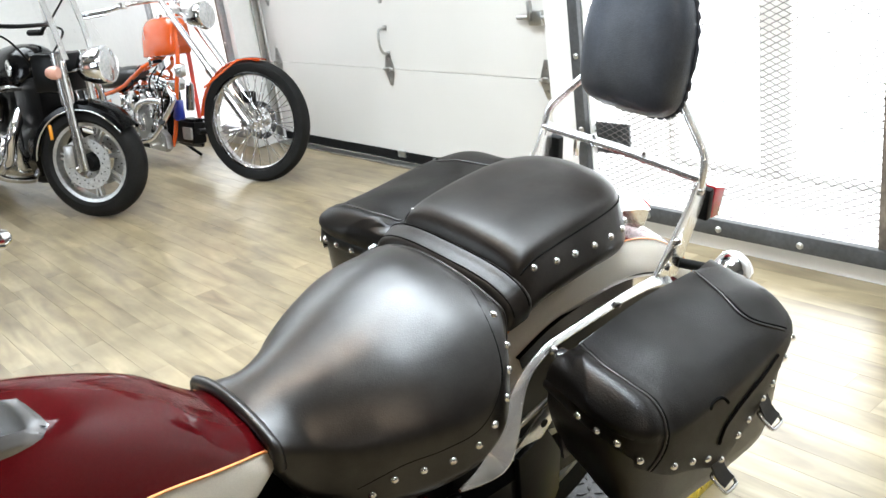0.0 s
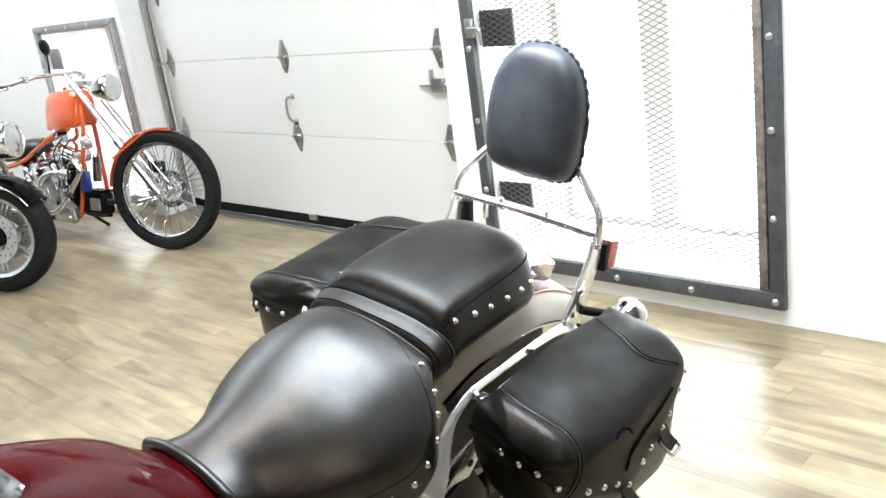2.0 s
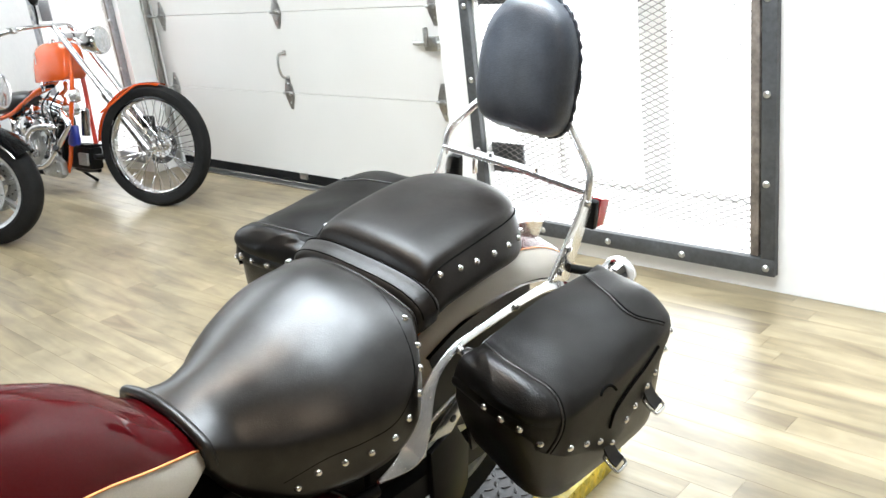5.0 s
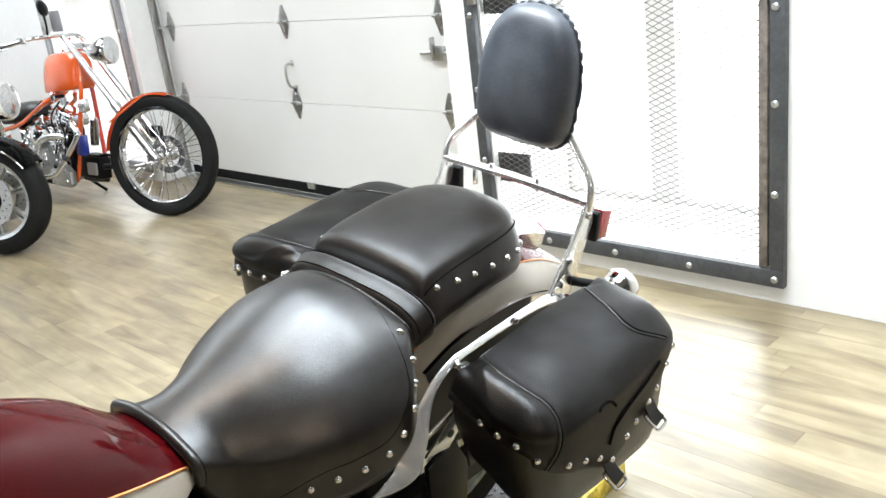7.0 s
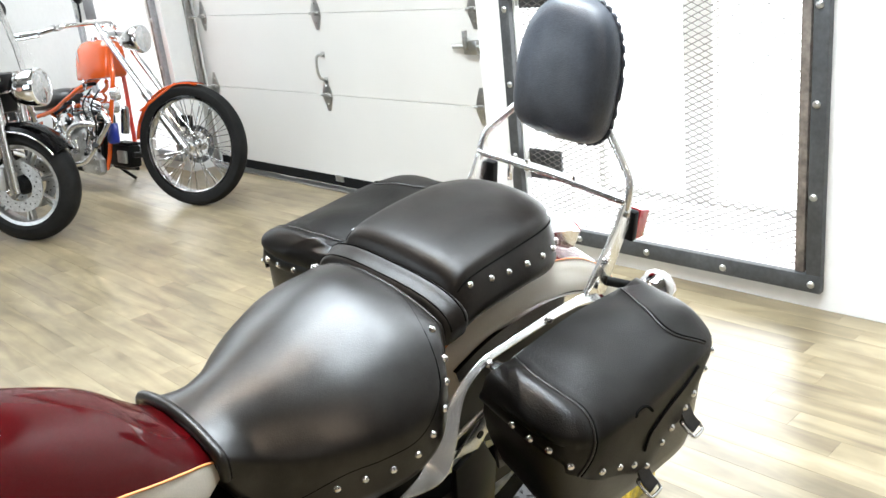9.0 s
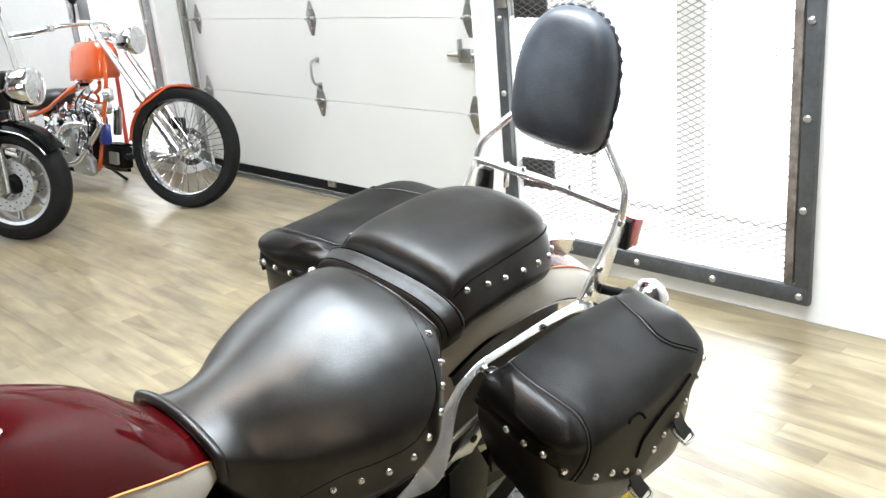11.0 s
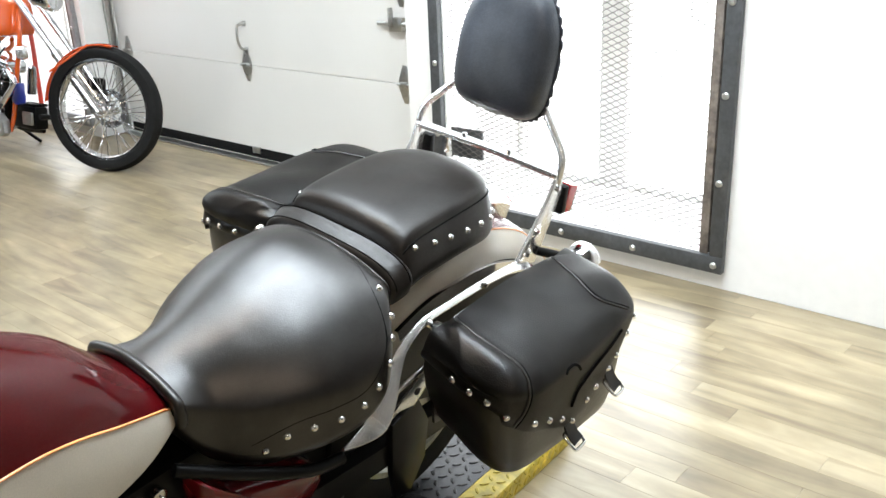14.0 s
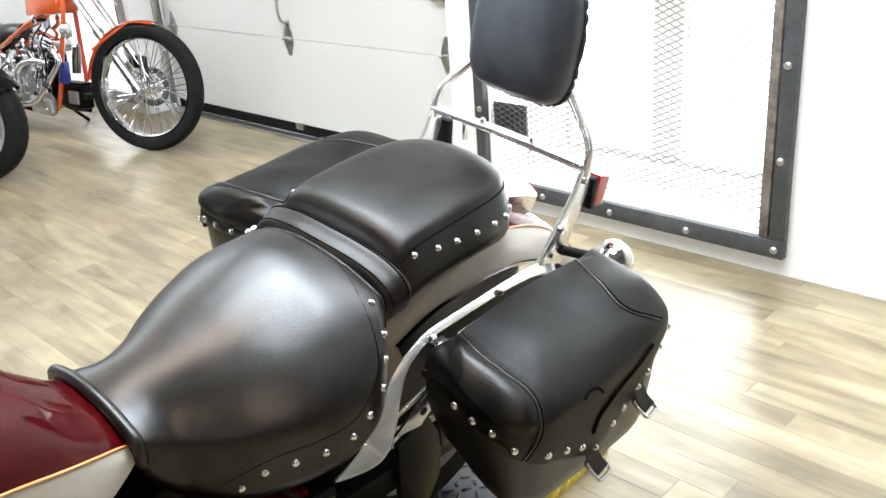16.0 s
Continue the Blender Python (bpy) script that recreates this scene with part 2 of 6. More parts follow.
    flat = n.new("ShaderNodeMapping")
    flat.inputs["Scale"].default_value = (2.6, 1.3, 1)
    t.links.new(place, flat.inputs["Vector"])
    wear = n.new("ShaderNodeTexNoise")
    wear.inputs["Scale"].default_value, wear.inputs["Detail"].default_value, wear.inputs["Roughness"].default_value = 1.6, 6.0, 0.62
    t.links.new(flat.outputs[0], wear.inputs["Vector"])
    level = n.new("ShaderNodeMapRange")
    level.inputs[1].default_value, level.inputs[2].default_value = 0.34, 0.66
    level.inputs[3].default_value, level.inputs[4].default_value = 0.72, 1.16
    t.links.new(wear.outputs["Fac"], level.inputs[0])
    worn = n.new("ShaderNodeHueSaturation")
    t.links.new(ramp.outputs[0], worn.inputs["Color"]), t.links.new(level.outputs[0], worn.inputs["Value"])
    t.links.new(worn.outputs["Color"], b.inputs["Base Color"])
    b.inputs["Specular IOR Level"].default_value = 0.85
    rr = n.new("ShaderNodeMapRange")
    rr.inputs[3].default_value, rr.inputs[4].default_value = 0.24, 0.40
    t.links.new(g.outputs["Fac"], rr.inputs[0])
    t.links.new(rr.outputs[0], b.inputs["Roughness"])
    bump = n.new("ShaderNodeBump")
    bump.inputs["Strength"].default_value, bump.inputs["Distance"].default_value = 0.12, 0.002
    t.links.new(g.outputs["Fac"], bump.inputs["Height"])
    t.links.new(bump.outputs["Normal"], b.inputs["Normal"])
    return m


M_WOOD = plank_material()

# ---- materials ----
M_WALL = material("white_wall_paint", (0.775, 0.77, 0.755), 0.55, grain=0.02, grain_size=25, stain=0.03, stain_size=1.2, bump=0.15, bump_size=90)
# the ceiling is out of view and kept dark for contrast in reflections
M_CEIL = material("dark_ceiling_paint", (0.30, 0.30, 0.29), 0.8, stain=0.03, stain_size=1)
M_DOORWHITE = material("white_door_steel", (0.69, 0.68, 0.655), 0.42, stain=0.03, stain_size=1.5, bump=0.12, bump_size=300)
M_STEEL = material("grey_painted_steel", (0.05, 0.053, 0.056), 0.5, grain=0.2, grain_size=60, stain=0.3, stain_size=7, bump=0.25)
# lighter copy of the guard steel; window glare is put into its colour
M_STEEL_GLARE = material("glare_paled_steel", (0.26, 0.26, 0.27), 0.5, grain=0.15, grain_size=60, stain=0.2, stain_size=7, bump=0.2)
M_MESH = material("bare_expanded_metal", (0.11, 0.102, 0.095), 0.55, 0.3, grain=0.15, grain_size=30)
M_ZINC = material("zinc_hardware", (0.47, 0.47, 0.455), 0.3, 0.95, grain=0.12, grain_size=50)
M_RUBBER = material("black_rubber", (0.006, 0.006, 0.006), 0.75, spec=0.15, grain=0.2, grain_size=80, bump=0.2)
M_TYRE = material("tyre_rubber", (0.009, 0.009, 0.009), 0.62, spec=0.2, grain=0.15, grain_size=60, stain=0.25, stain_size=9, bump=0.3, bump_size=400)
M_LEATHER = material("black_leather", (0.0075, 0.0062, 0.0053), 0.335, spec=0.58, smudge=0.40, grain=0.3, grain_size=220, stain=0.4, stain_size=14, bump=0.25, bump_size=380, rough_var=0.04, wrinkle=0.10, wrinkle_size=16)
M_VINYL = material("black_seat_leather", (0.0075, 0.0062, 0.0053), 0.335, spec=0.54, smudge=0.42, grain=0.25, grain_size=160, stain=0.3, stain_size=18, bump=0.16, bump_size=420, rough_var=0.04, wrinkle=0.10, wrinkle_size=11)
# seat leather with its reflections dimmed, so that the pillion's top stays dark
M_PILLION = material("dimmed_seat_leather", (0.010, 0.0080, 0.0066), 0.37, spec=0.28, smudge=0.42, grain=0.25, grain_size=160, stain=0.3, stain_size=18, bump=0.16, bump_size=420, rough_var=0.04, wrinkle=0.10, wrinkle_size=11)
M_CHROME = material("chrome", (0.80, 0.80, 0.81), 0.07, 1.0, stain=0.03, stain_size=8)
M_CHROME_DULL = material("dull_chrome", (0.62, 0.62, 0.62), 0.22, 1.0, grain=0.1, grain_size=40)
M_ALLOY = material("cast_alloy", (0.50, 0.50, 0.49), 0.38, 0.9, grain=0.15, grain_size=60, bump=0.2)
M_RED = material("burgundy_paint", (0.098, 0.003, 0.005), 0.6, 0.0, spec=0.02, grain=0.08, grain_size=500, coat=1.0)
M_SILVER = material("champagne_silver_paint", (0.74, 0.69, 0.60), 0.36, 0.1, grain=0.06, grain_size=600, coat=0.8)
M_PIN = material("orange_pinstripe", (0.75, 0.30, 0.10), 0.3, coat=0.6)
M_BLACK = material("black_frame_paint", (0.004, 0.004, 0.0042), 0.35, spec=0.15, grain=0.2, grain_size=60)
M_DARK = material("dark_plastic", (0.006, 0.006, 0.0065), 0.5, spec=0.2, grain=0.2, grain_size=90, bump=0.15)
M_ORANGE = material("orange_paint", (0.72, 0.10, 0.012), 0.25, grain=0.05, grain_size=300, coat=1.0)
M_REFLECT = material("red_reflector", (0.5, 0.012, 0.02), 0.18, grain=0.2, grain_size=300, coat=0.8)
M_AMBER = material("amber_lens", (0.75, 0.30, 0.02), 0.2, coat=0.6)
M_PINK = material("faded_signal_lens", (0.62, 0.33, 0.26), 0.25, coat=0.6)
M_YELLOW = material("yellow_safety_paint", (0.56, 0.44, 0.06), 0.5, grain=0.28, grain_size=45, stain=0.42, stain_size=9, bump=0.2)
M_DIAMOND = material("black_tread_plate", (0.022, 0.024, 0.028), 0.38, 0.3, grain=0.2, grain_size=50, stain=0.3, stain_size=7)
M_BLUE = material("blue_enamel", (0.012, 0.025, 0.22), 0.3, coat=0.5)
# near black, so that raised tubes look like the shade in seam grooves
M_SEAM = material("seam_shadow_thread", (0.003, 0.003, 0.003), 0.9, spec=0.08)
# black leather; the bluish window sheen on it is put into the base colour
M_PAD = material("backrest_leather", (0.042, 0.051, 0.068), 0.42, spec=0.8, smudge=0.28, grain=0.12, grain_size=180, stain=0.3, stain_size=12, bump=0.3, bump_size=350, rough_var=0.09, wrinkle=0.25, wrinkle_size=14)
M_TREAD_WORN = material("worn_tread_steel", (0.11, 0.11, 0.115), 0.35, 0.5, grain=0.2, grain_size=60)
# west and south walls, out of view, darkened to blacken reflections in the leather
M_UNSEEN_WALL = material("unseen_wall_dark", (0.12, 0.118, 0.115), 0.6, grain=0.03, stain=0.06, stain_size=1.0)
M_CONCRETE = material("pale_concrete", (0.78, 0.78, 0.77), 0.8, grain=0.05, grain_size=20, stain=0.06, stain_size=1.5)
M_BLACK_GLOSS = material("gloss_black_paint", (0.003, 0.003, 0.0033), 0.14, spec=0.3, grain=0.1, grain_size=300)
M_ORANGE_DARK = material("red_orange_frame_paint", (0.62, 0.045, 0.02), 0.28, grain=0.06, grain_size=200, coat=0.8)
M_DISC = material("brushed_brake_steel", (0.55, 0.55, 0.54), 0.32, 0.9, grain=0.2, grain_size=90)


def clear_material(name, tint, rough=0.02):
    m = bpy.data.materials.new(name)
    m.use_nodes = True
    b = m.node_tree.nodes["Principled BSDF"]
    b.inputs["Base Color"].default_value = (*tint, 1)
    b.inputs["Roughness"].default_value, b.inputs["IOR"].default_value = rough, 1.45
    b.inputs["Transmission Weight"].default_value = 1.0
    return m


M_CLEAR = clear_material("clear_plastic", (0.96, 0.97, 0.97))
M_CLEAR.node_tree.nodes["Principled BSDF"].inputs["Alpha"].default_value = 0.035
M_LENS = material("headlight_glass", (0.62, 0.63, 0.64), 0.08, 0.7, grain=0.25, grain_size=60, bump=0.4, bump_size=80, coat=1.0)
# darker copy of chrome, for parts whose reflections came out too bright
M_CHROME_DARK = material("darkened_chrome", (0.30, 0.30, 0.31), 0.16, 1.0, stain=0.3, stain_size=12)

# lighter, rougher copy of chrome, so that its parts look brightly lit
M_CHROME_LIGHT = material("lightened_chrome", (0.94, 0.94, 0.94), 0.22, 0.85, grain=0.04, grain_size=30)
# cast alloy toned down to nearly black
M_ALLOY_DARK = material("dark_cast_alloy", (0.09, 0.09, 0.09), 0.4, 0.8, grain=0.3, grain_size=50, stain=0.4, stain_size=15, bump=0.2)
M_RUST = material("rusty_steel", (0.17, 0.145, 0.125), 0.7, 0.2, grain=0.4, grain_size=40, stain=0.4, stain_size=8, bump=0.4)

# ---- the room ----
WALL_X, DOOR_X = 2.81, 3.045         # the wall's face and the recessed door's face
GAP0, GAP1 = 2.68, 5.535             # the garage opening along y
ROOM = (-4.5, -4.5, WALL_X, 9.6)
CEIL = 3.4
WIN = [(1.14, 2.518), (5.595, 6.864)]   # the two guarded windows along y
WZ0, WZ1 = 0.068, 1.362
BACK_X = WALL_X + 0.61


def wall_piece(x0, y0, z0, x1, y1, z1, bm):
    return block(x0, y0, z0, x1, y1, z1, 0, bm=bm)


bm = bmesh.new()
edges = [ROOM[1], WIN[0][0] + 0.06, WIN[0][1] - 0.06, GAP0, GAP1, WIN[1][0] + 0.06, WIN[1][1] - 0.06, ROOM[3]]
for a, b, kind in zip(edges, edges[1:], ("solid", "window", "solid", "gate", "solid", "window", "solid")):
    if kind == "solid":
        wall_piece(WALL_X, a, 0, BACK_X, b, CEIL, bm)
    elif kind == "window":
        wall_piece(WALL_X, a, 0, BACK_X, b, WZ0 + 0.06, bm)
        wall_piece(WALL_X, a, WZ1 - 0.06, BACK_X, b, CEIL, bm)
    else:
        wall_piece(WALL_X, a, 2.3, BACK_X, b, CEIL, bm)
single("wall_east", bm, M_WALL, "white painted wall with guarded windows and a garage opening", "wall", kind="structure", smooth=False)
for name, box in (("wall_west", (ROOM[0] - 0.2, ROOM[1], 0, ROOM[0], ROOM[3], CEIL)), ("wall_south", (ROOM[0] - 0.2, ROOM[1] - 0.2, 0, BACK_X, ROOM[1], CEIL)), ("wall_north", (ROOM[0] - 0.2, ROOM[3], 0, BACK_X, ROOM[3] + 0.2, CEIL))):
    single(name, block(*box), M_WALL if name == "wall_north" else M_UNSEEN_WALL, "plain painted showroom wall", "wall", kind="structure", smooth=False)
single("ceiling", block(ROOM[0] - 0.2, ROOM[1] - 0.2, CEIL, BACK_X, ROOM[3] + 0.2, CEIL + 0.2), M_CEIL, "plain dark ceiling out of view, which keeps reflections low", "ceiling", kind="structure", smooth=False)

# ---- the garage door, recessed in the wall ----
JOINTS = [0.066, 0.557, 1.020, 1.483, 1.946, 2.409]   # heights of the joints between the door's sections
door = thing("garage_door", Matrix.Identity(4), "white sectional overhead garage door with zinc hinges, closed", "garage door", kind="structure")
for z0, z1 in zip(JOINTS, JOINTS[1:]):
    bm = block(DOOR_X, GAP0 - 0.05, z0 + 0.0012, DOOR_X + 0.045, GAP1 + 0.05, z1 - 0.0012, 0.003)
    part("panel", bm, M_DOORWHITE, door, smooth=False)
part("bottom_seal", block(DOOR_X - 0.004, GAP0 + 0.01, 0.006, DOOR_X + 0.05, GAP1 - 0.01, 0.068, 0.006), M_RUBBER, door, "black rubber bottom seal")


def hinge(y, z, height=0.187, flap=0.042):
    """A stamped hinge that tapers above and below its knuckle."""
    prof = [(-0.012, -height / 2), (0.012, -height / 2), (flap, -0.02), (flap, 0.02), (0.012, height / 2), (-0.012, height / 2), (-flap, 0.02), (-flap, -0.02)]
    bm = plate(prof, 0.004, Matrix.Translation((DOOR_X - 0.001, y, z)) @ Matrix(((0, 0, -1, 0), (1, 0, 0, 0), (0, 1, 0, 0), (0, 0, 0, 1))), 0.0015)
    rod((DOOR_X - 0.012, y - 0.045, z), (DOOR_X - 0.012, y + 0.045, z), 0.008, 10, bm)
    for dz in (-0.055, 0.055):
        rod((DOOR_X - 0.012, y, z + dz), (DOOR_X, y, z + dz), 0.006, 8, bm)
    block(DOOR_X - 0.022, y - 0.02, z - 0.012, DOOR_X - 0.004, y + 0.02, z + 0.012, 0.003, bm=bm)
    return bm


for z in JOINTS[1:4]:
    for y in (4.165, 5.425, 2.919):
        part("hinge", hinge(y, z), M_ZINC, door, "zinc plated hinge")
part("threshold", block(DOOR_X - 0.075, GAP0 + 0.004, -0.002, DOOR_X - 0.008, GAP1 - 0.004, 0.006, 0.002), M_ZINC, door, "bare metal threshold strip")
# a pull handle over the lowest hinge
bm = tube([(DOOR_X - 0.004, 4.155, 0.79), (DOOR_X - 0.045, 4.155, 0.785), (DOOR_X - 0.055, 4.155, 0.745), (DOOR_X - 0.055, 4.155, 0.70), (DOOR_X - 0.04, 4.155, 0.66), (DOOR_X - 0.004, 4.155, 0.645)], 0.008)
block(DOOR_X - 0.005, 4.14, 0.775, DOOR_X + 0.002, 4.17, 0.805, 0.002, bm=bm)
block(DOOR_X - 0.005, 4.14, 0.625, DOOR_X + 0.002, 4.17, 0.66, 0.002, bm=bm)
part("handle", bm, M_ZINC, door, "zinc lift handle")
# the slide bolt by the jamb
bm = block(DOOR_X - 0.03, 2.90, 0.812, DOOR_X + 0.001, 2.985, 0.878, 0.004)
rod((DOOR_X - 0.018, 2.87, 0.848), (DOOR_X - 0.018, 3.065, 0.848), 0.011, 10, bm)
block(DOOR_X - 0.05, 2.955, 0.835, DOOR_X - 0.025, 2.97, 0.925, 0.003, bm=bm)
part("slide_bolt", bm, M_ZINC, door, "zinc slide bolt")
bm = block(DOOR_X - 0.014, 4.125, 0.036, DOOR_X + 0.001, 4.195, 0.074, 0.003)
part("bottom_bracket", bm, M_ZINC, door, "small bracket")
for y in (GAP1 - 0.012, GAP0 + 0.012):
    s = 1 if y > 4 else -1
    bm = bmesh.new()
    block(DOOR_X - 0.075, y, 0.02, DOOR_X - 0.03, y + s * 0.004, 2.3, bm=bm)
    block(DOOR_X - 0.079, y - s * 0.02, 0.02, DOOR_X - 0.075, y + s * 0.004, 2.3, bm=bm)
    block(DOOR_X - 0.034, y - s * 0.02, 0.02, DOOR_X - 0.03, y + s * 0.004, 2.3, bm=bm)
    track = part("track", bm, M_ZINC, door, "galvanised door track", smooth=False)
    for z in JOINTS[1:4]:
        bm = rod((DOOR_X - 0.052, y - s * 0.10, z), (DOOR_X - 0.052, y + s * 0.002, z), 0.006, 8)
        rod((DOOR_X - 0.052, y - s * 0.02, z), (DOOR_X - 0.052, y - s * 0.003, z), 0.022, 14, bm)
        part("roller", bm, M_ZINC, track)

# ---- window guards: steel frames with expanded metal ----
def expanded_metal(y0, y1, z0, z1, x, wide=0.052, high=0.024, strand=0.0026):
    """Slit and stretched sheet: zigzag strands that meet at their corners."""
    bm = bmesh.new()
    rows = int((z1 - z0) / high)
    cols = int((y1 - y0) / (wide / 2))
    for r in range(rows):
        za, zb = z0 + r * high, z0 + (r + 1) * high
        for side in (0, 1):
            prev = None
            for c in range(cols + 1):
                y = y0 + c * wide / 2
                up = (c + side) % 2
                zz = za + (high * 0.5 if up else 0.0) if side == 0 else zb - (high * 0.5 if up == 0 else 0.0)
                if side == 1:
                    zz = zb - (0.0 if up else high * 0.5)
                dx = 0.003 if up else -0.003
                ring = [bm.verts.new((x + dx - strand, y, zz)), bm.verts.new((x + dx, y, zz + strand * 0.8)), bm.verts.new((x + dx + strand, y, zz)), bm.verts.new((x + dx, y, zz - strand * 0.8))]
                if prev:
                    for i in range(4):
                        j = (i + 1) % 4
                        bm.faces.new((prev[i], prev[j], ring[j], ring[i]))
                prev = ring
    return bm


def window_guard(y0, y1, w, plates, steel):
    g = thing("window_guard", Matrix.Identity(4), "grey steel security frame with expanded metal mesh, bolted to the wall", "window guard", "window guards")
    x0, x1 = WALL_X - 0.032, WALL_X - 0.001
    part("bottom_rail", block(x0, y0, WZ0, x1, y1, WZ0 + 0.064, 0.003), steel, g)
    part("top_rail", block(x0, y0, WZ1 - w, x1, y1, WZ1, 0.003), steel, g)
    part("stile", block(x0, y0, WZ0 + 0.064, x1, y0 + w, WZ1 - w, 0.003), steel, g)
    part("stile", block(x0, y1 - w, WZ0 + 0.064, x1, y1, WZ1 - w, 0.003), steel, g)
    # the inner leaf's frame stands a little behind the outer one
    bm = block(WALL_X - 0.022, y0 + w + 0.011, WZ0 + 0.067, WALL_X + 0.012, y0 + w + 0.043, WZ1 - w - 0.005, 0.002)
    part("inner_stile", bm, M_RUST, g, "rusty inner stile")
    # far strands are thinned to imitate glare washing the mesh out
    part("expanded_mesh", expanded_metal(y0 + w - 0.01, y1 - w + 0.01, WZ0 + w - 0.01, WZ1 - w + 0.01, WALL_X + 0.018, strand=0.0024 if y0 < 3 else 0.0008), M_MESH, g, "diamond pattern expanded metal mesh", smooth=False)
    bolts = [(y0 + 0.032, WZ0 + 0.03 + i * 0.312) for i in range(5)] + [(y1 - 0.03, WZ0 + 0.045 + i * 0.31) for i in range(5)]
    bolts += [(y0 + 0.032 + i * 0.33, WZ0 + 0.028) for i in range(1, 4)] + [(y0 + 0.032 + i * 0.33, WZ1 - 0.03) for i in range(1, 4)]
    for y, z in bolts:
        bm = turned([(0, 0), (0, 0.013), (-0.004, 0.013), (-0.009, 0.008), (-0.010, 0)], Matrix.Translation((x0, y, z)), 12)
        part("bolt", bm, M_ZINC, g, "round bolt head")
    for z0, z1 in plates:
        part("backing_plate", block(WALL_X + 0.026, y1 - 0.235, z0, WALL_X + 0.037, y1 - w + 0.002, z1, 0.002), steel, g, "dark steel hinge plate")
    bm = tube([(x0 - 0.012, y1 - 0.05, WZ0 + 1.06), (x0 - 0.02, y1 - 0.09, WZ0 + 1.06), (x0 - 0.02, y1 - 0.115, WZ0 + 1.05), (x0 - 0.02, y1 - 0.12, WZ0 + 0.99)], 0.006)
    block(x0 - 0.012, y1 - 0.075, WZ0 + 1.02, x0 + 0.002, y1 - 0.03, WZ0 + 1.10, 0.003, bm=bm)
    part("latch", bm, M_ZINC, g, "zinc latch handle")
    return g


window_guard(*WIN[0], 0.052, ((0.315, 0.447), (1.04, 1.192)), M_STEEL)
window_guard(*WIN[1], 0.040, ((1.04, 1.192),), M_STEEL_GLARE)


def outer_window(y0, y1, name):
    w = thing(name, Matrix.Identity(4), "white framed window with bright daylight behind it", "window", kind="structure")
    x = BACK_X - 0.085
    m = M_WALL
    a, b, c, d = y0 + 0.06, y1 - 0.06, WZ0 + 0.06, WZ1 - 0.06
    part("window_frame", merged(merged(block(x, a, c, x + 0.06, b, c + 0.025, 0.004), block(x, a, d - 0.05, x + 0.06, b, d, 0.004)), merged(block(x, a, c + 0.025, x + 0.06, a + 0.03, d - 0.05, 0.004), block(x, b - 0.03, c + 0.025, x + 0.06, b, d - 0.05, 0.004))), m, w)
    mid = (a + b) / 2 + 0.10
    part("mullion", block(x - 0.005, mid - 0.07, c + 0.03, x + 0.055, mid + 0.07, d - 0.05, 0.004), m, w)
    return w


for i, (y0, y1) in enumerate(WIN):
    outer_window(y0, y1, "window_%d" % (i + 1))

# daylight outside: a plain bright backdrop
m = bpy.data.materials.new("bright_daylight")
m.use_nodes = True
e = m.node_tree.nodes.new("ShaderNodeEmission")
e.inputs["Color"].default_value, e.inputs["Strength"].default_value = (0.97, 0.99, 1.0, 1), 5.0
m.node_tree.links.new(e.outputs[0], m.node_tree.nodes["Material Output"].inputs["Surface"])
bm = bmesh.new()
bm.faces.new([bm.verts.new(p) for p in ((4.1, -6, -0.12), (4.1, 16, -0.12), (4.1, 16, 3.2), (4.1, -6, 3.2))])
single("backdrop", bm, m, "plain bright daylight outside the windows", "backdrop", kind="structure", smooth=False)

single("ground", block(BACK_X + 0.02, -8, -0.3, 9.2, 20, -0.12), M_CONCRETE, "pale concrete apron outside the building", "ground", kind="structure", smooth=False)


# ---- the floor ----
single("floor", block(ROOM[0] - 0.2, ROOM[1] - 0.2, -0.2, BACK_X, ROOM[3] + 0.2, -0.004), M_WOOD, "light oak vinyl plank floor", "floor", kind="structure", smooth=False)
# a white boxed-in corner by the wall
single("boxed_corner", block(2.137, -0.75, 0, WALL_X - 0.003, 0.37, 1.0, 0.004), M_WALL, "white boxed-in corner against the wall", "wall", kind="structure", smooth=False)

# ---- the burgundy and silver cruiser, leaning on its stand on a low platform ----
PLAT = 0.05
bike = thing("cruiser_motorcycle", pose(0.057, 1.215, -0.144, 11.37, -3.49, 2.89), "burgundy and silver cruiser motorcycle with studded black saddle on a platform", "motorcycle")


# the upper bike's pitch is fitted to the camera's view; LOW stands wheels and front end level on the platform
LOW = bike.matrix_world.inverted() @ pose(0.031, 1.194, PLAT, 11.37, 0, 2.89)


def section_point(x, table, a, power, tall):
    """A point of a cushion's skin; a runs from 0 (right edge) over the crest to pi."""
    w, zc, ze = lerp(table, x)
    cy, sy = math.cos(a), max(math.sin(a), 0.0)
    return Vector((x, math.copysign(abs(cy) ** (2 / power), cy) * w, ze + (zc - ze) * sy ** (2 / tall)))


def cushion(x0, x1, n, table, power, tall, points=33, under=0.025):
    rings = []
    for i in range(n + 1):
        x = x0 + (x1 - x0) * i / n
        w, zc, ze = lerp(table, x)
        ring = [section_point(x, table, math.pi * (1 - k / (points - 1)), power, tall) for k in range(points)]
        ring += [Vector((x, w * 0.97, ze - under * 0.6)), Vector((x, w * 0.86, ze - under)), Vector((x, -w * 0.86, ze - under)), Vector((x, -w * 0.97, ze - under * 0.6))]
        rings.append(ring)
    return loft(rings)


def side_angle(x, z, table, tall):
    """The angle on the left flank at which the skin has the height z."""
    w, zc, ze = lerp(table, x)
    f = min(max((z - ze) / (zc - ze), 0.0), 1.0)
    return math.pi - math.asin(f ** (tall / 2))


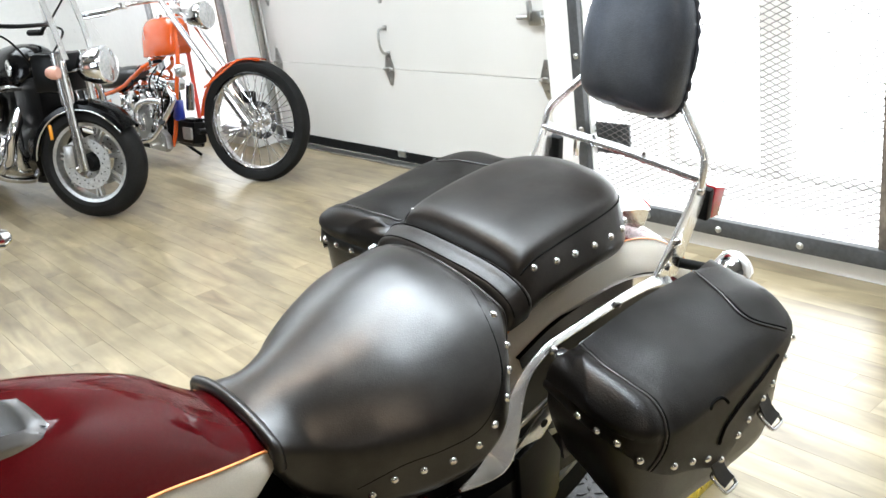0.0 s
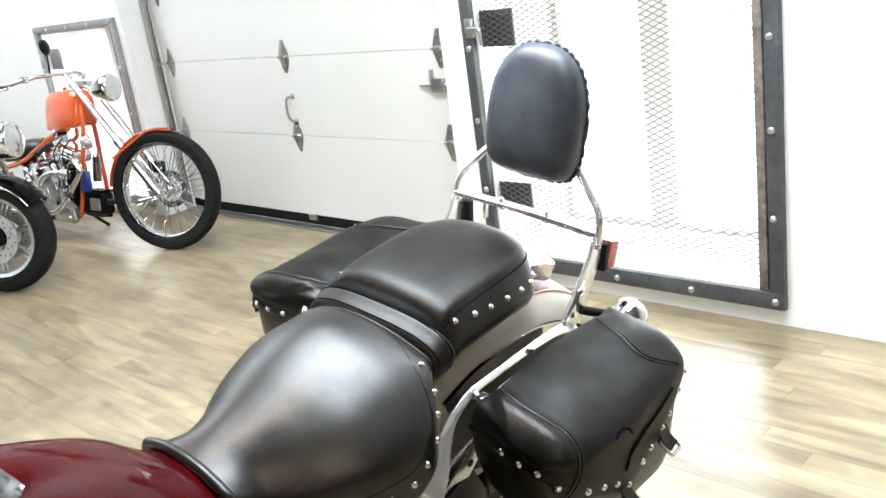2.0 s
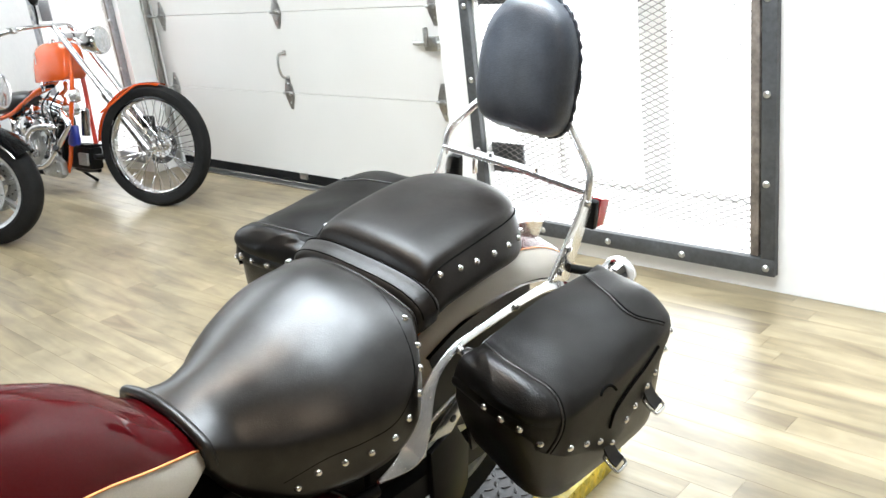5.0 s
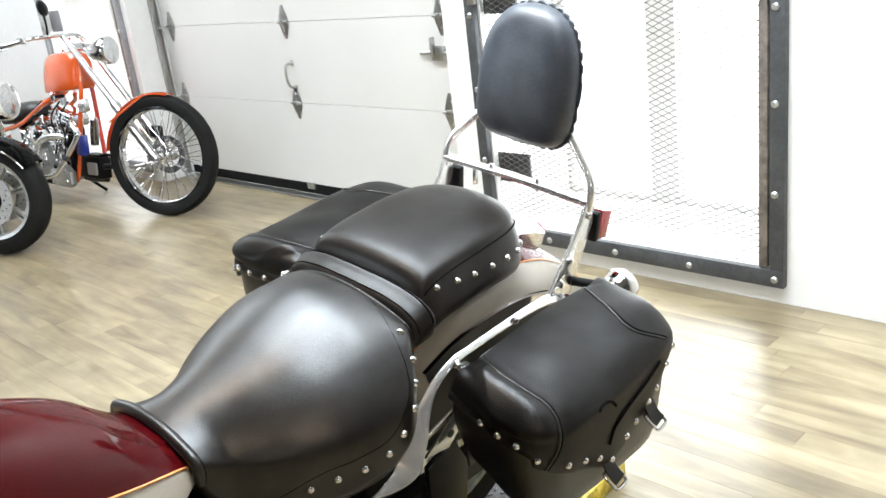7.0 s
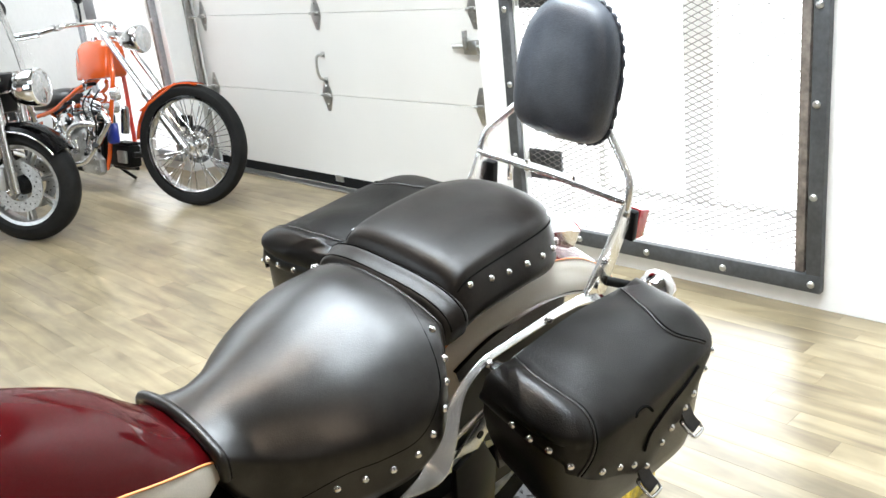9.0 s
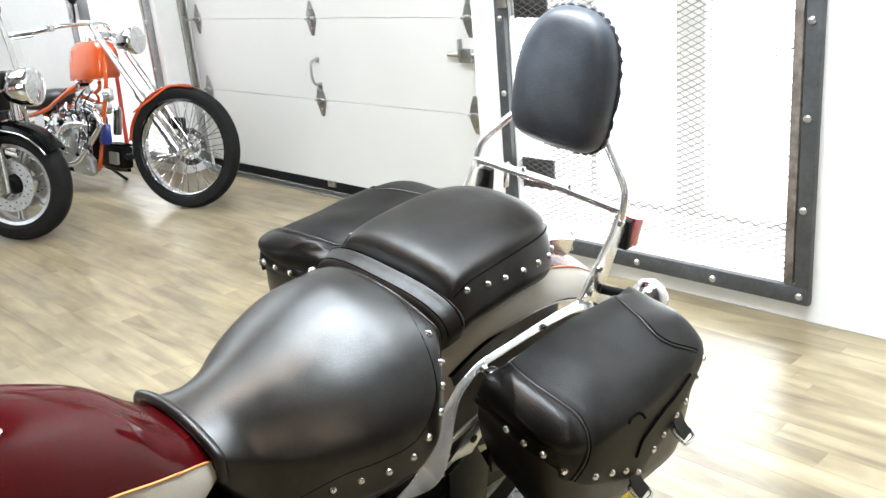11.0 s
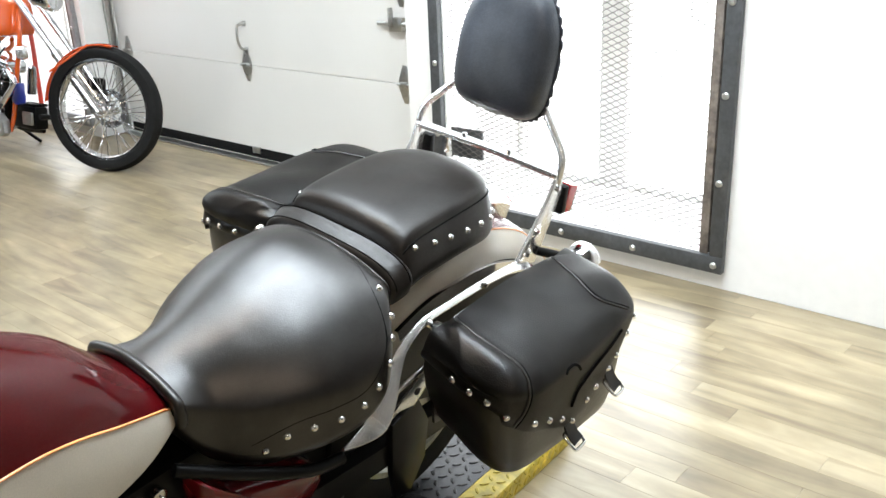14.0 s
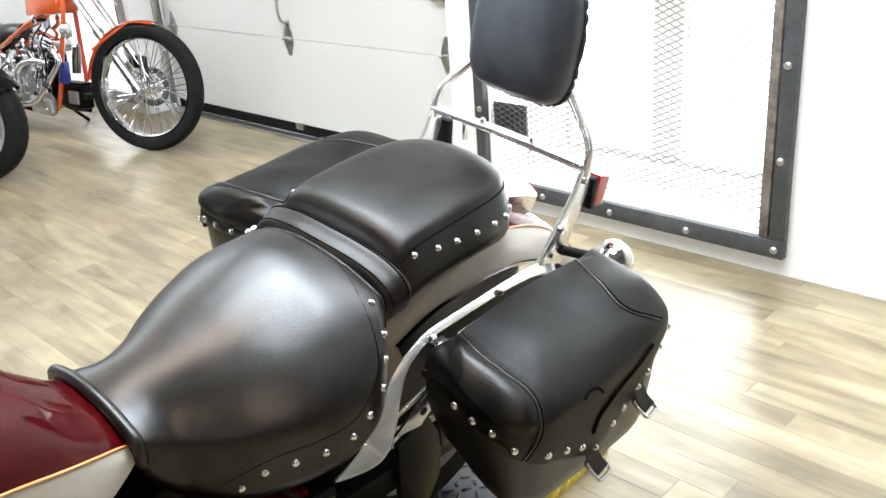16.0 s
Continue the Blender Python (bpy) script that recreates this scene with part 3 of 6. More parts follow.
def dome_stud(at, out, radius=0.0068):
    q = Vector(out).to_track_quat("X", "Z").to_matrix().to_4x4()
    prof = [(-0.002, 0), (-0.002, radius), (0.001, radius), (0.0035, radius * 0.8), (0.0052, radius * 0.4), (0.0056, 0)]
    return turned(prof, Matrix.Translation(at) @ q, 10)


SOLO = [(0.436, 0.100, 0.873, 0.842), (0.446, 0.108, 0.878, 0.815), (0.465, 0.116, 0.8825, 0.778), (0.495, 0.130, 0.8895, 0.742), (0.537, 0.166, 0.900, 0.722), (0.585, 0.2017, 0.9145, 0.728), (0.643, 0.2317, 0.933, 0.738), (0.703, 0.247, 0.947, 0.75), (0.753, 0.242, 0.954, 0.77), (0.795, 0.216, 0.953, 0.80), (0.827, 0.178, 0.945, 0.842), (0.85, 0.158, 0.926, 0.868)]
SOLO_EDGE = [(0.43, 0.60), (0.46, 0.62), (0.50, 0.58), (0.58, 0.54), (0.64, 0.49), (0.70, 0.45), (0.75, 0.46), (0.79, 0.52), (0.82, 0.62), (0.86, 0.66)]
# the far half is narrowed to fit the seat's outline in the camera's view, most of all at the waist
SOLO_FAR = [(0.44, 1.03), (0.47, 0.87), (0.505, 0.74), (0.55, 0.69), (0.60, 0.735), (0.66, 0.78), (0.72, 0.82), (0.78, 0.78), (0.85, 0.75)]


def solo_height(x, y):
    """The height of the rider seat's top: it slopes from the crest to a firm rolled shoulder."""
    w, zc, ze = lerp(SOLO, x)
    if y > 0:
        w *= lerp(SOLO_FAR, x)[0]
    zs = ze + (zc - ze) * lerp(SOLO_EDGE, x)[0]
    k = min(abs(y) / (0.955 * w), 1.0)
    # the panel dips slightly where the rider sits
    dip = 0.006 * math.exp(-(((x - 0.66) / 0.09) ** 2) - (k / 0.55) ** 2)
    return zs + (zc - zs) * (1 - k ** 2.2) - dip


def solo_width(x, z, side=-1):
    """The half width of its upright flank at a height below the shoulder, or of the top above it."""
    w, zc, ze = lerp(SOLO, x)
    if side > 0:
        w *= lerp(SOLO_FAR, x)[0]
    zs = ze + (zc - ze) * lerp(SOLO_EDGE, x)[0]
    if z <= zs:
        return w * (1 - 0.045 * max((z - ze) / (zs - ze), 0.0) ** 3)
    return 0.955 * w * (1 - min((z - zs) / (zc - zs), 1.0)) ** (1 / 2.2)


def solo_ring(x, side=-1):
    w, zc, ze = lerp(SOLO, x)
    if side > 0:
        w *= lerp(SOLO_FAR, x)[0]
    zs = ze + (zc - ze) * lerp(SOLO_EDGE, x)[0]
    half = [(solo_width(x, ze + (zs - ze) * k / 12, side), ze + (zs - ze) * k / 12) for k in range(12)]
    half += [(0.955 * w * (1 - k / 24), solo_height(x, side * 0.955 * w * (1 - k / 24))) for k in range(24)]
    # round the shoulder off
    for _ in range(2):
        half = [half[0]] + [((a[0] + 2 * b[0] + c[0]) / 4, (a[1] + 2 * b[1] + c[1]) / 4) for a, b, c in zip(half, half[1:], half[2:])] + [half[-1]]
    return half


rings = []
for i in range(73):
    x = 0.436 + (0.85 - 0.436) * i / 72
    w, zc, ze = lerp(SOLO, x)
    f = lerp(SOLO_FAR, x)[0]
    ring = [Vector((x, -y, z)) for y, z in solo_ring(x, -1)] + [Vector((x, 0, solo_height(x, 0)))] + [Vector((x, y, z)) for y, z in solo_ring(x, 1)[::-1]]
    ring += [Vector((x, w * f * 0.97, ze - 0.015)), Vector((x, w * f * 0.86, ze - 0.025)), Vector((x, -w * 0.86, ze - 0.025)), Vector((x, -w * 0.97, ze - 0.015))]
    rings.append(ring)
rider_seat = part("rider_seat", loft(rings), M_VINYL, bike, "black smooth leather rider seat")
stud_at = [(0.815, 0.912), (0.803, 0.880), (0.788, 0.851), (0.766, 0.820), (0.727, 0.799), (0.694, 0.780), (0.651, 0.772), (0.610, 0.770), (0.573, 0.763), (0.546, 0.738)]


def on_flank(x, z, side):
    p = Vector((x, solo_width(x, z, side), z))
    q = Vector((x, solo_width(x, z + 0.006, side), z + 0.006))
    r = Vector((x + 0.01, solo_width(x + 0.01, z, side), z))
    n = (q - p).cross(r - p).normalized()
    if n.y < 0:
        n = -n
    n = (n + Vector((0, 0.3, 0.1))).normalized()
    return Vector((p.x, p.y * side, p.z)), Vector((n.x, n.y * side, n.z))


for side in (-1, 1):
    for x, z in stud_at:
        p, n = on_flank(x, z, side)
        part("stud", dome_stud(p, n), M_CHROME, rider_seat, "chrome stud")
    # the welt that parts the top from the skirt
    pts = []
    for i in range(40):
        x = 0.53 + i * (0.832 - 0.53) / 39
        z = lerp([(0.53, 0.752), (0.585, 0.786), (0.644, 0.797), (0.703, 0.808), (0.755, 0.846), (0.785, 0.885), (0.81, 0.925), (0.832, 0.94)], x)[0]
        p, n = on_flank(x, z, side)
        pts.append(p - n * 0.0012)
    part("seam", sweep(pts, 0.0014), M_SEAM, rider_seat)
# the rolled lip of the nose and the rear piping
for x, r in ((0.444, 0.0095), (0.838, 0.0026)):
    pts = [Vector((x, -y, z)) for y, z in solo_ring(x, -1)] + [Vector((x, y, z)) for y, z in solo_ring(x, 1)[::-1]]
    part("piping", sweep(pts, r), M_VINYL, rider_seat)

PILLION = [(0.884, 0.158, 0.938, 0.884), (0.890, 0.159, 0.958, 0.887), (0.902, 0.160, 0.972, 0.891), (0.925, 0.160, 0.981, 0.896), (0.975, 0.161, 0.987, 0.898), (1.06, 0.161, 0.991, 0.898), (1.11, 0.157, 0.992, 0.892), (1.15, 0.148, 0.990, 0.886), (1.185, 0.130, 0.984, 0.880), (1.212, 0.104, 0.973, 0.876), (1.232, 0.070, 0.957, 0.873), (1.243, 0.035, 0.938, 0.872)]
PILLION_Y = -0.013   # its middle line, shifted to fit its outline in the camera's view


def pillion_point(x, u, out=0.0):
    """A point of the pillion's skin: u from -1 (left hem) to 1; a leaning skirt below, a puffed dome above."""
    w, zc, ze = lerp(PILLION, x)
    zs = ze + (zc - ze) * 0.68
    wd = w * 0.84
    t, k = math.copysign(1, u), abs(u)
    if k > 0.78:
        f = (k - 0.78) / 0.22
        bow = 0.004 * math.sin(math.pi * f)
        return Vector((x, PILLION_Y + t * (wd + (w - wd) * f + bow + out), zs + (ze - zs) * f + out * 0.3))
    a = k / 0.78 * math.pi / 2
    y = math.sin(a) ** 0.86 * (wd - 0.003)
    return Vector((x, PILLION_Y + t * (y + out * math.sin(a)), zs + (zc - zs) * math.cos(a) ** 0.80 + out * math.cos(a)))


rings = []
for i in range(57):
    x = 0.884 + (1.243 - 0.884) * i / 56
    w, zc, ze = lerp(PILLION, x)
    ring = [pillion_point(x, -1 + 2 * k / 48) for k in range(49)]
    ring += [Vector((x, PILLION_Y + w * 0.97, ze - 0.012)), Vector((x, PILLION_Y + w * 0.86, ze - 0.02)), Vector((x, PILLION_Y - w * 0.86, ze - 0.02)), Vector((x, PILLION_Y - w * 0.97, ze - 0.012))]
    rings.append(ring)
pillion = part("pillion_seat", loft(rings), M_PILLION, bike, "black leather pillion pad")


def skirt_u(x, z):
    w, zc, ze = lerp(PILLION, x)
    zs = ze + (zc - ze) * 0.68
    return 0.78 + 0.22 * min(max((zs - z) / (zs - ze), 0.05), 0.95)


for side in (-1, 1):
    for x, z in ((0.919, 0.943), (0.967, 0.937), (1.010, 0.932), (1.060, 0.927), (1.110, 0.921), (1.156, 0.913), (1.192, 0.907), (1.219, 0.902), (1.236, 0.899)):
        p = pillion_point(x, side * skirt_u(x, z))
        q = pillion_point(x + 0.01, side * skirt_u(x + 0.01, z))
        d = (q - p).normalized()
        n = Vector((0, 0, 1)).cross(d)
        if n.y * side < 0:
            n = -n
        part("stud", dome_stud(p, (n + Vector((0, 0, 0.3))).normalized()), M_CHROME, pillion, "chrome stud")
    pts = [pillion_point(0.893 + i * (1.240 - 0.893) / 40, side * 0.785, 0.0004) for i in range(41)]
    part("seam", sweep(pts, 0.0015), M_SEAM, pillion)
# the strap across the joint: a flat band over both cushions' ends, with two rows of stitching
STRAP = [(0.845, 0.156, 0.928, 0.880), (0.850, 0.161, 0.935, 0.881), (0.868, 0.165, 0.940, 0.886), (0.886, 0.167, 0.946, 0.891), (0.892, 0.164, 0.938, 0.893)]
strap = part("seat_strap", moved(cushion(0.845, 0.892, 10, STRAP, 3.2, 2.6, under=0.03), Matrix.Translation((0, -0.010, 0))), M_PILLION, bike, "black leather strap across the seat")
for x in (0.853, 0.883):
    pts = [section_point(x, STRAP, math.pi * (0.03 + 0.94 * k / 40), 3.2, 2.6) + Vector((0, -0.010, 0.0002)) for k in range(41)]
    part("seam", sweep(pts, 0.0013), M_SEAM, strap)


# ---- saddlebags ----
BAG = [(0.864, 0.234), (0.853, 0.291), (0.842, 0.341), (0.841, 0.386), (0.852, 0.418), (0.880, 0.438), (0.921, 0.446), (0.991, 0.449), (1.061, 0.451), (1.131, 0.451), (1.195, 0.449), (1.245, 0.438), (1.278, 0.406), (1.296, 0.357), (1.304, 0.307), (1.308, 0.259)]
BAG_LINE = [Vector((p.x, p.y)) for p in curve_through([(x, y, 0) for x, y in BAG], 5)]
N_BAG = len(BAG_LINE)
FLAP = [(0.83, 0.750), (0.857, 0.730), (0.902, 0.703), (0.95, 0.681), (0.994, 0.655), (1.034, 0.624), (1.044, 0.624), (1.069, 0.645), (1.108, 0.665), (1.145, 0.681), (1.175, 0.699), (1.203, 0.723), (1.216, 0.740), (1.25, 0.752)]


SEAM_FRONT = [(0.125, 0.985), (0.138, 0.933), (0.193, 0.809), (0.261, 0.719), (0.316, 0.629), (0.337, 0.539), (0.341, 0.449), (0.337, 0.315), (0.312, 0.124), (0.300, 0.03)]
SEAM_REAR = [(0.875, 0.99), (0.80, 0.93), (0.725, 0.865), (0.675, 0.79), (0.650, 0.70), (0.652, 0.60), (0.690, 0.45)]


def lid_point(s, v, out=0.0):
    """A point of the bag's lid: s along the outline from front to rear, v from the flap's edge (0) to the ridge (1)."""
    f = s * (N_BAG - 1)
    i = min(int(f), N_BAG - 2)
    p = BAG_LINE[i].lerp(BAG_LINE[i + 1], f - i)
    edge = 0.010 + lerp(FLAP, p.x)[0] if p.y > 0.41 else (lerp([(0.24, 0.780), (0.313, 0.774), (0.355, 0.773), (0.393, 0.768), (0.424, 0.752)], p.y)[0] if p.x < 1.0 else 0.752)
    k = min(max((s - 0.08) / 0.84, 0), 1)
    rx = 0.908 + 0.330 * k
    top = 0.840 + 0.014 * math.sin(math.pi * k)
    ridge = Vector((rx, 0.249 + 0.018 * k, top))
    shoulder = 0.800
    base = Vector((p.x, p.y, 0)) 
    mid = Vector((1.063, 0.25, 0))
    base += (base - mid).normalized() * (0.007 + out)
    if v < 0.4:
        u = v / 0.4
        bulge = 0.004 * math.sin(math.pi * u)
        q = base + (base - mid).normalized() * bulge
        return Vector((q.x, q.y, edge + (shoulder - edge) * u))
    u = (v - 0.4) / 0.6
    a = Vector((base.x, base.y, shoulder))
    c = Vector((base.x * 0.82 + ridge.x * 0.18, base.y * 0.84 + ridge.y * 0.16, top + 0.008))
    q = a * (1 - u) ** 2 + c * 2 * u * (1 - u) + (ridge + Vector((0, 0, out))) * u * u
    # the end panel is stuffed and swells up to its seam; the middle panel sags and is a little uneven
    seam = lerp([(0.0, 0.30), (0.2, 0.322), (0.45, 0.340), (0.6, 0.322), (0.72, 0.262), (0.82, 0.190), (0.93, 0.140), (1.0, 0.115)], v)[0]
    d = (s - seam) / 0.03
    swell = 0.012 / (1 + math.exp(1.6 * d)) * min(1.0, (s - 0.02) / 0.10) - 0.0035 * math.exp(-((d - 0.3) ** 2))
    puff = swell * min(1.0, 2.4 * math.sin(math.pi * min(u + 0.08, 1)))
    puff += (0.003 * math.sin(17 * s + 3 * u) * math.sin(5.0 * u + 7 * s) - 0.006 * math.exp(-(((s - 0.52) / 0.09) ** 2)) * math.sin(math.pi * u)) * math.sin(math.pi * u)
    return q + Vector((0, 0, puff)) + (base - mid).normalized() * puff * 0.7


def s_at(x, y):
    """The place along the bag's outline that lies nearest to a point of the plan."""
    return min(range(N_BAG), key=lambda i: (BAG_LINE[i] - Vector((x, y))).length) / (N_BAG - 1)


def bag_body():
    """The pouch below the lid: rings of its outline, drawn in towards the bottom."""
    rings = []
    for z, k in ((0.575, 0.90), (0.580, 0.94), (0.592, 0.975), (0.62, 0.995), (0.68, 1.0), (0.75, 1.0), (0.80, 0.99), (0.82, 0.93)):
        ring = []
        for i in range(0, N_BAG):
            p = BAG_LINE[i]
            x = 1.063 + (p.x - 1.063) * k
            y = 0.245 + (p.y - 0.245) * k
            low = max(0.0, 1 - (z - 0.575) / 0.13)
            front = max(0.0, 1 - (x - 0.84) / 0.20)
            x += 0.060 * low * front * (1 - (p.y - 0.245) / 0.23)
            dz = -0.03 * (x - 1.063) / 0.2 if z < 0.70 else 0.0
            ring.append(Vector((x, y, z + dz)))
        rings.append(ring)
    return loft(rings)


def saddlebag(side):
    m = Matrix.Translation((0.075 if side > 0 else 0.0, 0, 0)) @ Matrix.Diagonal((1, side, 1, 1))
    bag = part("saddlebag", moved(bag_body(), m), M_LEATHER, bike, "black leather saddlebag with chrome studs and buckles")
    rings = [[lid_point(i / 150, j / 40) for i in range(151)] for j in range(41)]
    bm = loft(rings, closed=False)
    got = bmesh.ops.solidify(bm, geom=bm.faces[:], thickness=-0.004)
    lid = part("lid", moved(bm, m), M_LEATHER, bag, "black leather lid with a curved flap")
    back = [Vector((0.905, 0.236, 0.60)), Vector((1.28, 0.256, 0.56)), Vector((1.285, 0.256, 0.79)), Vector((1.229, 0.262, 0.84)), Vector((1.078, 0.256, 0.852)), Vector((0.927, 0.245, 0.838)), Vector((0.866, 0.238, 0.79))]
    bm = loft([[p + Vector((0, d, 0)) for p in back] for d in (0.0, 0.006)])
    part("back_panel", moved(bm, m), M_LEATHER, bag)
    # welted seams of the end panels, and the stitched slit above the flap
    for path in (SEAM_FRONT, SEAM_REAR):
        pts = [lid_point(p.x - 0.006, p.y, 0.0008) for p in curve_through([(a, b, 0) for a, b in path], 8)]
        part("seam", moved(sweep(pts, 0.0024), m), M_LEATHER, lid)
        pts = [lid_point(p.x + 0.002, p.y, 0.0002) for p in curve_through([(a, b, 0) for a, b in path], 8)]
        part("seam", moved(sweep(pts, 0.0022), m), M_SEAM, lid)
    pts = [lid_point(p.x, p.y, 0.0004) for p in curve_through([(0.641, 0.337, 0), (0.599, 0.300, 0), (0.557, 0.285, 0), (0.515, 0.265, 0), (0.497, 0.225, 0), (0.489, 0.146, 0)], 8)]
    part("seam", moved(sweep(pts, 0.0034), m), M_SEAM, lid)
    pts = [lid_point(p.x, p.y, 0.0003) for p in curve_through([(0.455, 0.385, 0), (0.460, 0.408, 0), (0.474, 0.412, 0), (0.489, 0.385, 0), (0.500, 0.35, 0)], 6)]
    part("seam", moved(sweep(pts, 0.0026), m), M_SEAM, lid)
    for s in [s_at(x, y) for x, y in ((0.847, 0.313), (0.841, 0.353), (0.842, 0.389), (0.852, 0.418), (0.905, 0.444), (0.952, 0.448), (0.994, 0.449), (1.037, 0.451), (1.069, 0.451), (1.108, 0.451), (1.145, 0.451), (1.175, 0.451), (1.205, 0.448), (1.232, 0.442), (1.268, 0.42), (1.29, 0.375))]:
        e = lid_point(s, 0.0).z
        v = 0.4 * min(0.02 / (0.798 - e), 0.5)
        p, a, b = lid_point(s, v), lid_point(s + 0.01, v), lid_point(s, v + 0.02)
        n = (a - p).cross(b - p).normalized()
        if n.dot(p - Vector((1.063, 0.27, p.z))) < 0:
            n = -n
        part("stud", moved(dome_stud(p, n), m), M_CHROME, lid, "chrome stud")
    for x, z, yo in ((1.158, 0.676, 0.452), (1.024, 0.630, 0.451)):
        bm = sweep([(x - 0.004, yo - 0.010, z + 0.05), (x - 0.002, yo + 0.004, z + 0.028), (x, yo + 0.013, z + 0.010), (x + 0.002, yo + 0.022, z - 0.001), (x + 0.003, yo + 0.031, z - 0.006)], [(-0.014, -0.002), (0.014, -0.002), (0.014, 0.002), (-0.014, 0.002)], up=(0, 1, 0))
        st = part("strap", moved(bm, m), M_LEATHER, bag)
        ring = [(x + a * 0.85, yo + 0.019 - 0.62 * b, z - 0.001 + b * 0.40) for a, b in ((-0.020, -0.024), (-0.021, 0.010), (-0.015, 0.019), (0.015, 0.019), (0.021, 0.010), (0.020, -0.024), (0.012, -0.030), (-0.012, -0.030))]
        part("buckle", moved(tube(ring, 0.0030, 3, closed=True), m), M_CHROME_DULL, st, "chrome buckle")
    return bag


for side in (-1, 1):
    saddlebag(side)

# ---- backrest on its bar ----
TILT_BACK = pose(1.375, -0.009, 1.173, 0, 9, 0)


def pad_outline(k, n=56):
    """A tombstone: straight foot, straight sides, round head."""
    pts = []
    for i in range(n):
        a = math.tau * i / n - math.pi / 2
        c, s = math.cos(a), math.sin(a)
        p = 4.5 if s < 0 else 2.5
        y = math.copysign(abs(c) ** (2 / p), c) * 0.1145
        z = math.copysign(abs(s) ** (2 / p), s) * 0.140
        y *= 1.0 - 0.10 * (z / 0.14) if z > 0 else 1.0
        pts.append(Vector((0, y * k, z * k)))
    return pts


rings = [[p + Vector((d, 0, 0)) for p in pad_outline(k)] for d, k in ((0.026, 0.86), (0.026, 0.96), (0.018, 0.995), (0.006, 1.0), (-0.006, 0.985), (-0.018, 0.95), (-0.028, 0.88), (-0.035, 0.77), (-0.041, 0.55), (-0.044, 0.28), (-0.045, 0.05))]
pad = part("backrest_pad", moved(loft(rings), TILT_BACK), M_PAD, bike, "black leather backrest pad with laced edges")
line = pad_outline(0.985, 144)
pts = [p * (1 + (0.030 if i % 4 < 2 else 0.0)) + Vector((0.016, 0, 0)) for i, p in enumerate(line)]
part("lacing", moved(sweep(pts, 0.0045, closed=True, up=(1, 0, 0)), TILT_BACK), M_PAD, pad)
part("back_plate", moved(loft([[p + Vector((d, 0, 0)) for p in pad_outline(0.93)] for d in (0.027, 0.033)]), TILT_BACK), M_CHROME, pad, "chrome back plate")
for side in (-1, 1):
    path = [(1.350, 0.186, 0.93), (1.356, 0.187, 0.965), (1.363, 0.178, 0.995), (1.374, 0.140, 1.038), (1.384, 0.108, 1.075), (1.396, 0.100, 1.11), (1.410, 0.098, 1.16), (1.420, 0.092, 1.20), (1.425, 0.070, 1.225)]
    bar = part("sissy_bar", tube([(x, y * side, z) for x, y, z in path], 0.0085, 8), M_CHROME_LIGHT, bike, "chrome backrest upright")
    outline = [(1.222, 0.792), (1.255, 0.775), (1.300, 0.762), (1.335, 0.83), (1.372, 0.905), (1.366, 0.94), (1.338, 0.945), (1.322, 0.91), (1.262, 0.835)]
    bm = plate(outline, 0.009, Matrix(((1, 0, 0, 0), (0, 0, -1, 0.1855 * side + 0.0045), (0, 1, 0, 0), (0, 0, 0, 1))), 0.002)
    side_plate = part("side_plate", bm, M_CHROME_LIGHT, bike, "chrome side plate")
    for x, z in ((1.262, 0.800), (1.282, 0.846), (1.346, 0.925)):
        bm = turned([(0, 0), (0, 0.008), (0.004, 0.008), (0.007, 0.005), (0.007, 0)], Matrix.Translation((x, 0.19 * side, z)) @ pose(0, 0, 0, 0, 0, 90 * side), 10)
        part("bolt", bm, M_CHROME, side_plate)
    bm = block(1.372, 0.165, 0.852, 1.390, 0.197, 0.918, 0.004)
    house = part("reflector_bracket", moved(bm, Matrix.Diagonal((1, side, 1, 1))), M_DARK, bike, "black reflector bracket")
    bm = plate([(1.390, 0.850), (1.426, 0.842), (1.440, 0.900), (1.402, 0.914)], 0.024, Matrix(((1, 0, 0, 0), (0, 0, -1, 0.181 * side + 0.012), (0, 1, 0, 0), (0, 0, 0, 1))), 0.003)
    if side < 0:
        part("reflector", bm, M_REFLECT, house, "red reflector")
bm = sweep([(1.352, -0.186, 0.948), (1.350, 0.0, 0.954), (1.352, 0.186, 0.948)], [(-0.009, -0.006), (0.009, -0.006), (0.011, 0), (0.009, 0.006), (-0.009, 0.006), (-0.011, 0)])
cross = part("cross_bar", bm, M_CHROME_LIGHT, bike, "chrome cross bar")
for y in (-0.06, 0.06):
    part("bolt", rod((1.352, y, 0.940), (1.352, y, 0.966), 0.005, 8), M_CHROME, cross)
part("bracket", block(1.345, 0.098, 0.905, 1.357, 0.106, 0.948, 0.002), M_CHROME, cross)

# ---- tail: fender, lamps, chrome rails ----
FC, FR = (1.11, 0.40), 0.475


def fender_strip(profile, a0, a1, n=44):
    rings = []
    for i in range(n + 1):
        a = radians(a0 + (a1 - a0) * i / n)
        d = Vector((-math.cos(a), 0, math.sin(a)))
        rings.append([Vector((FC[0], y, FC[1])) + d * (FR + off) for y, off in profile])
    return rings


def thick(bm, t=0.003):
    bmesh.ops.solidify(bm, geom=bm.faces[:], thickness=t)
    return bm


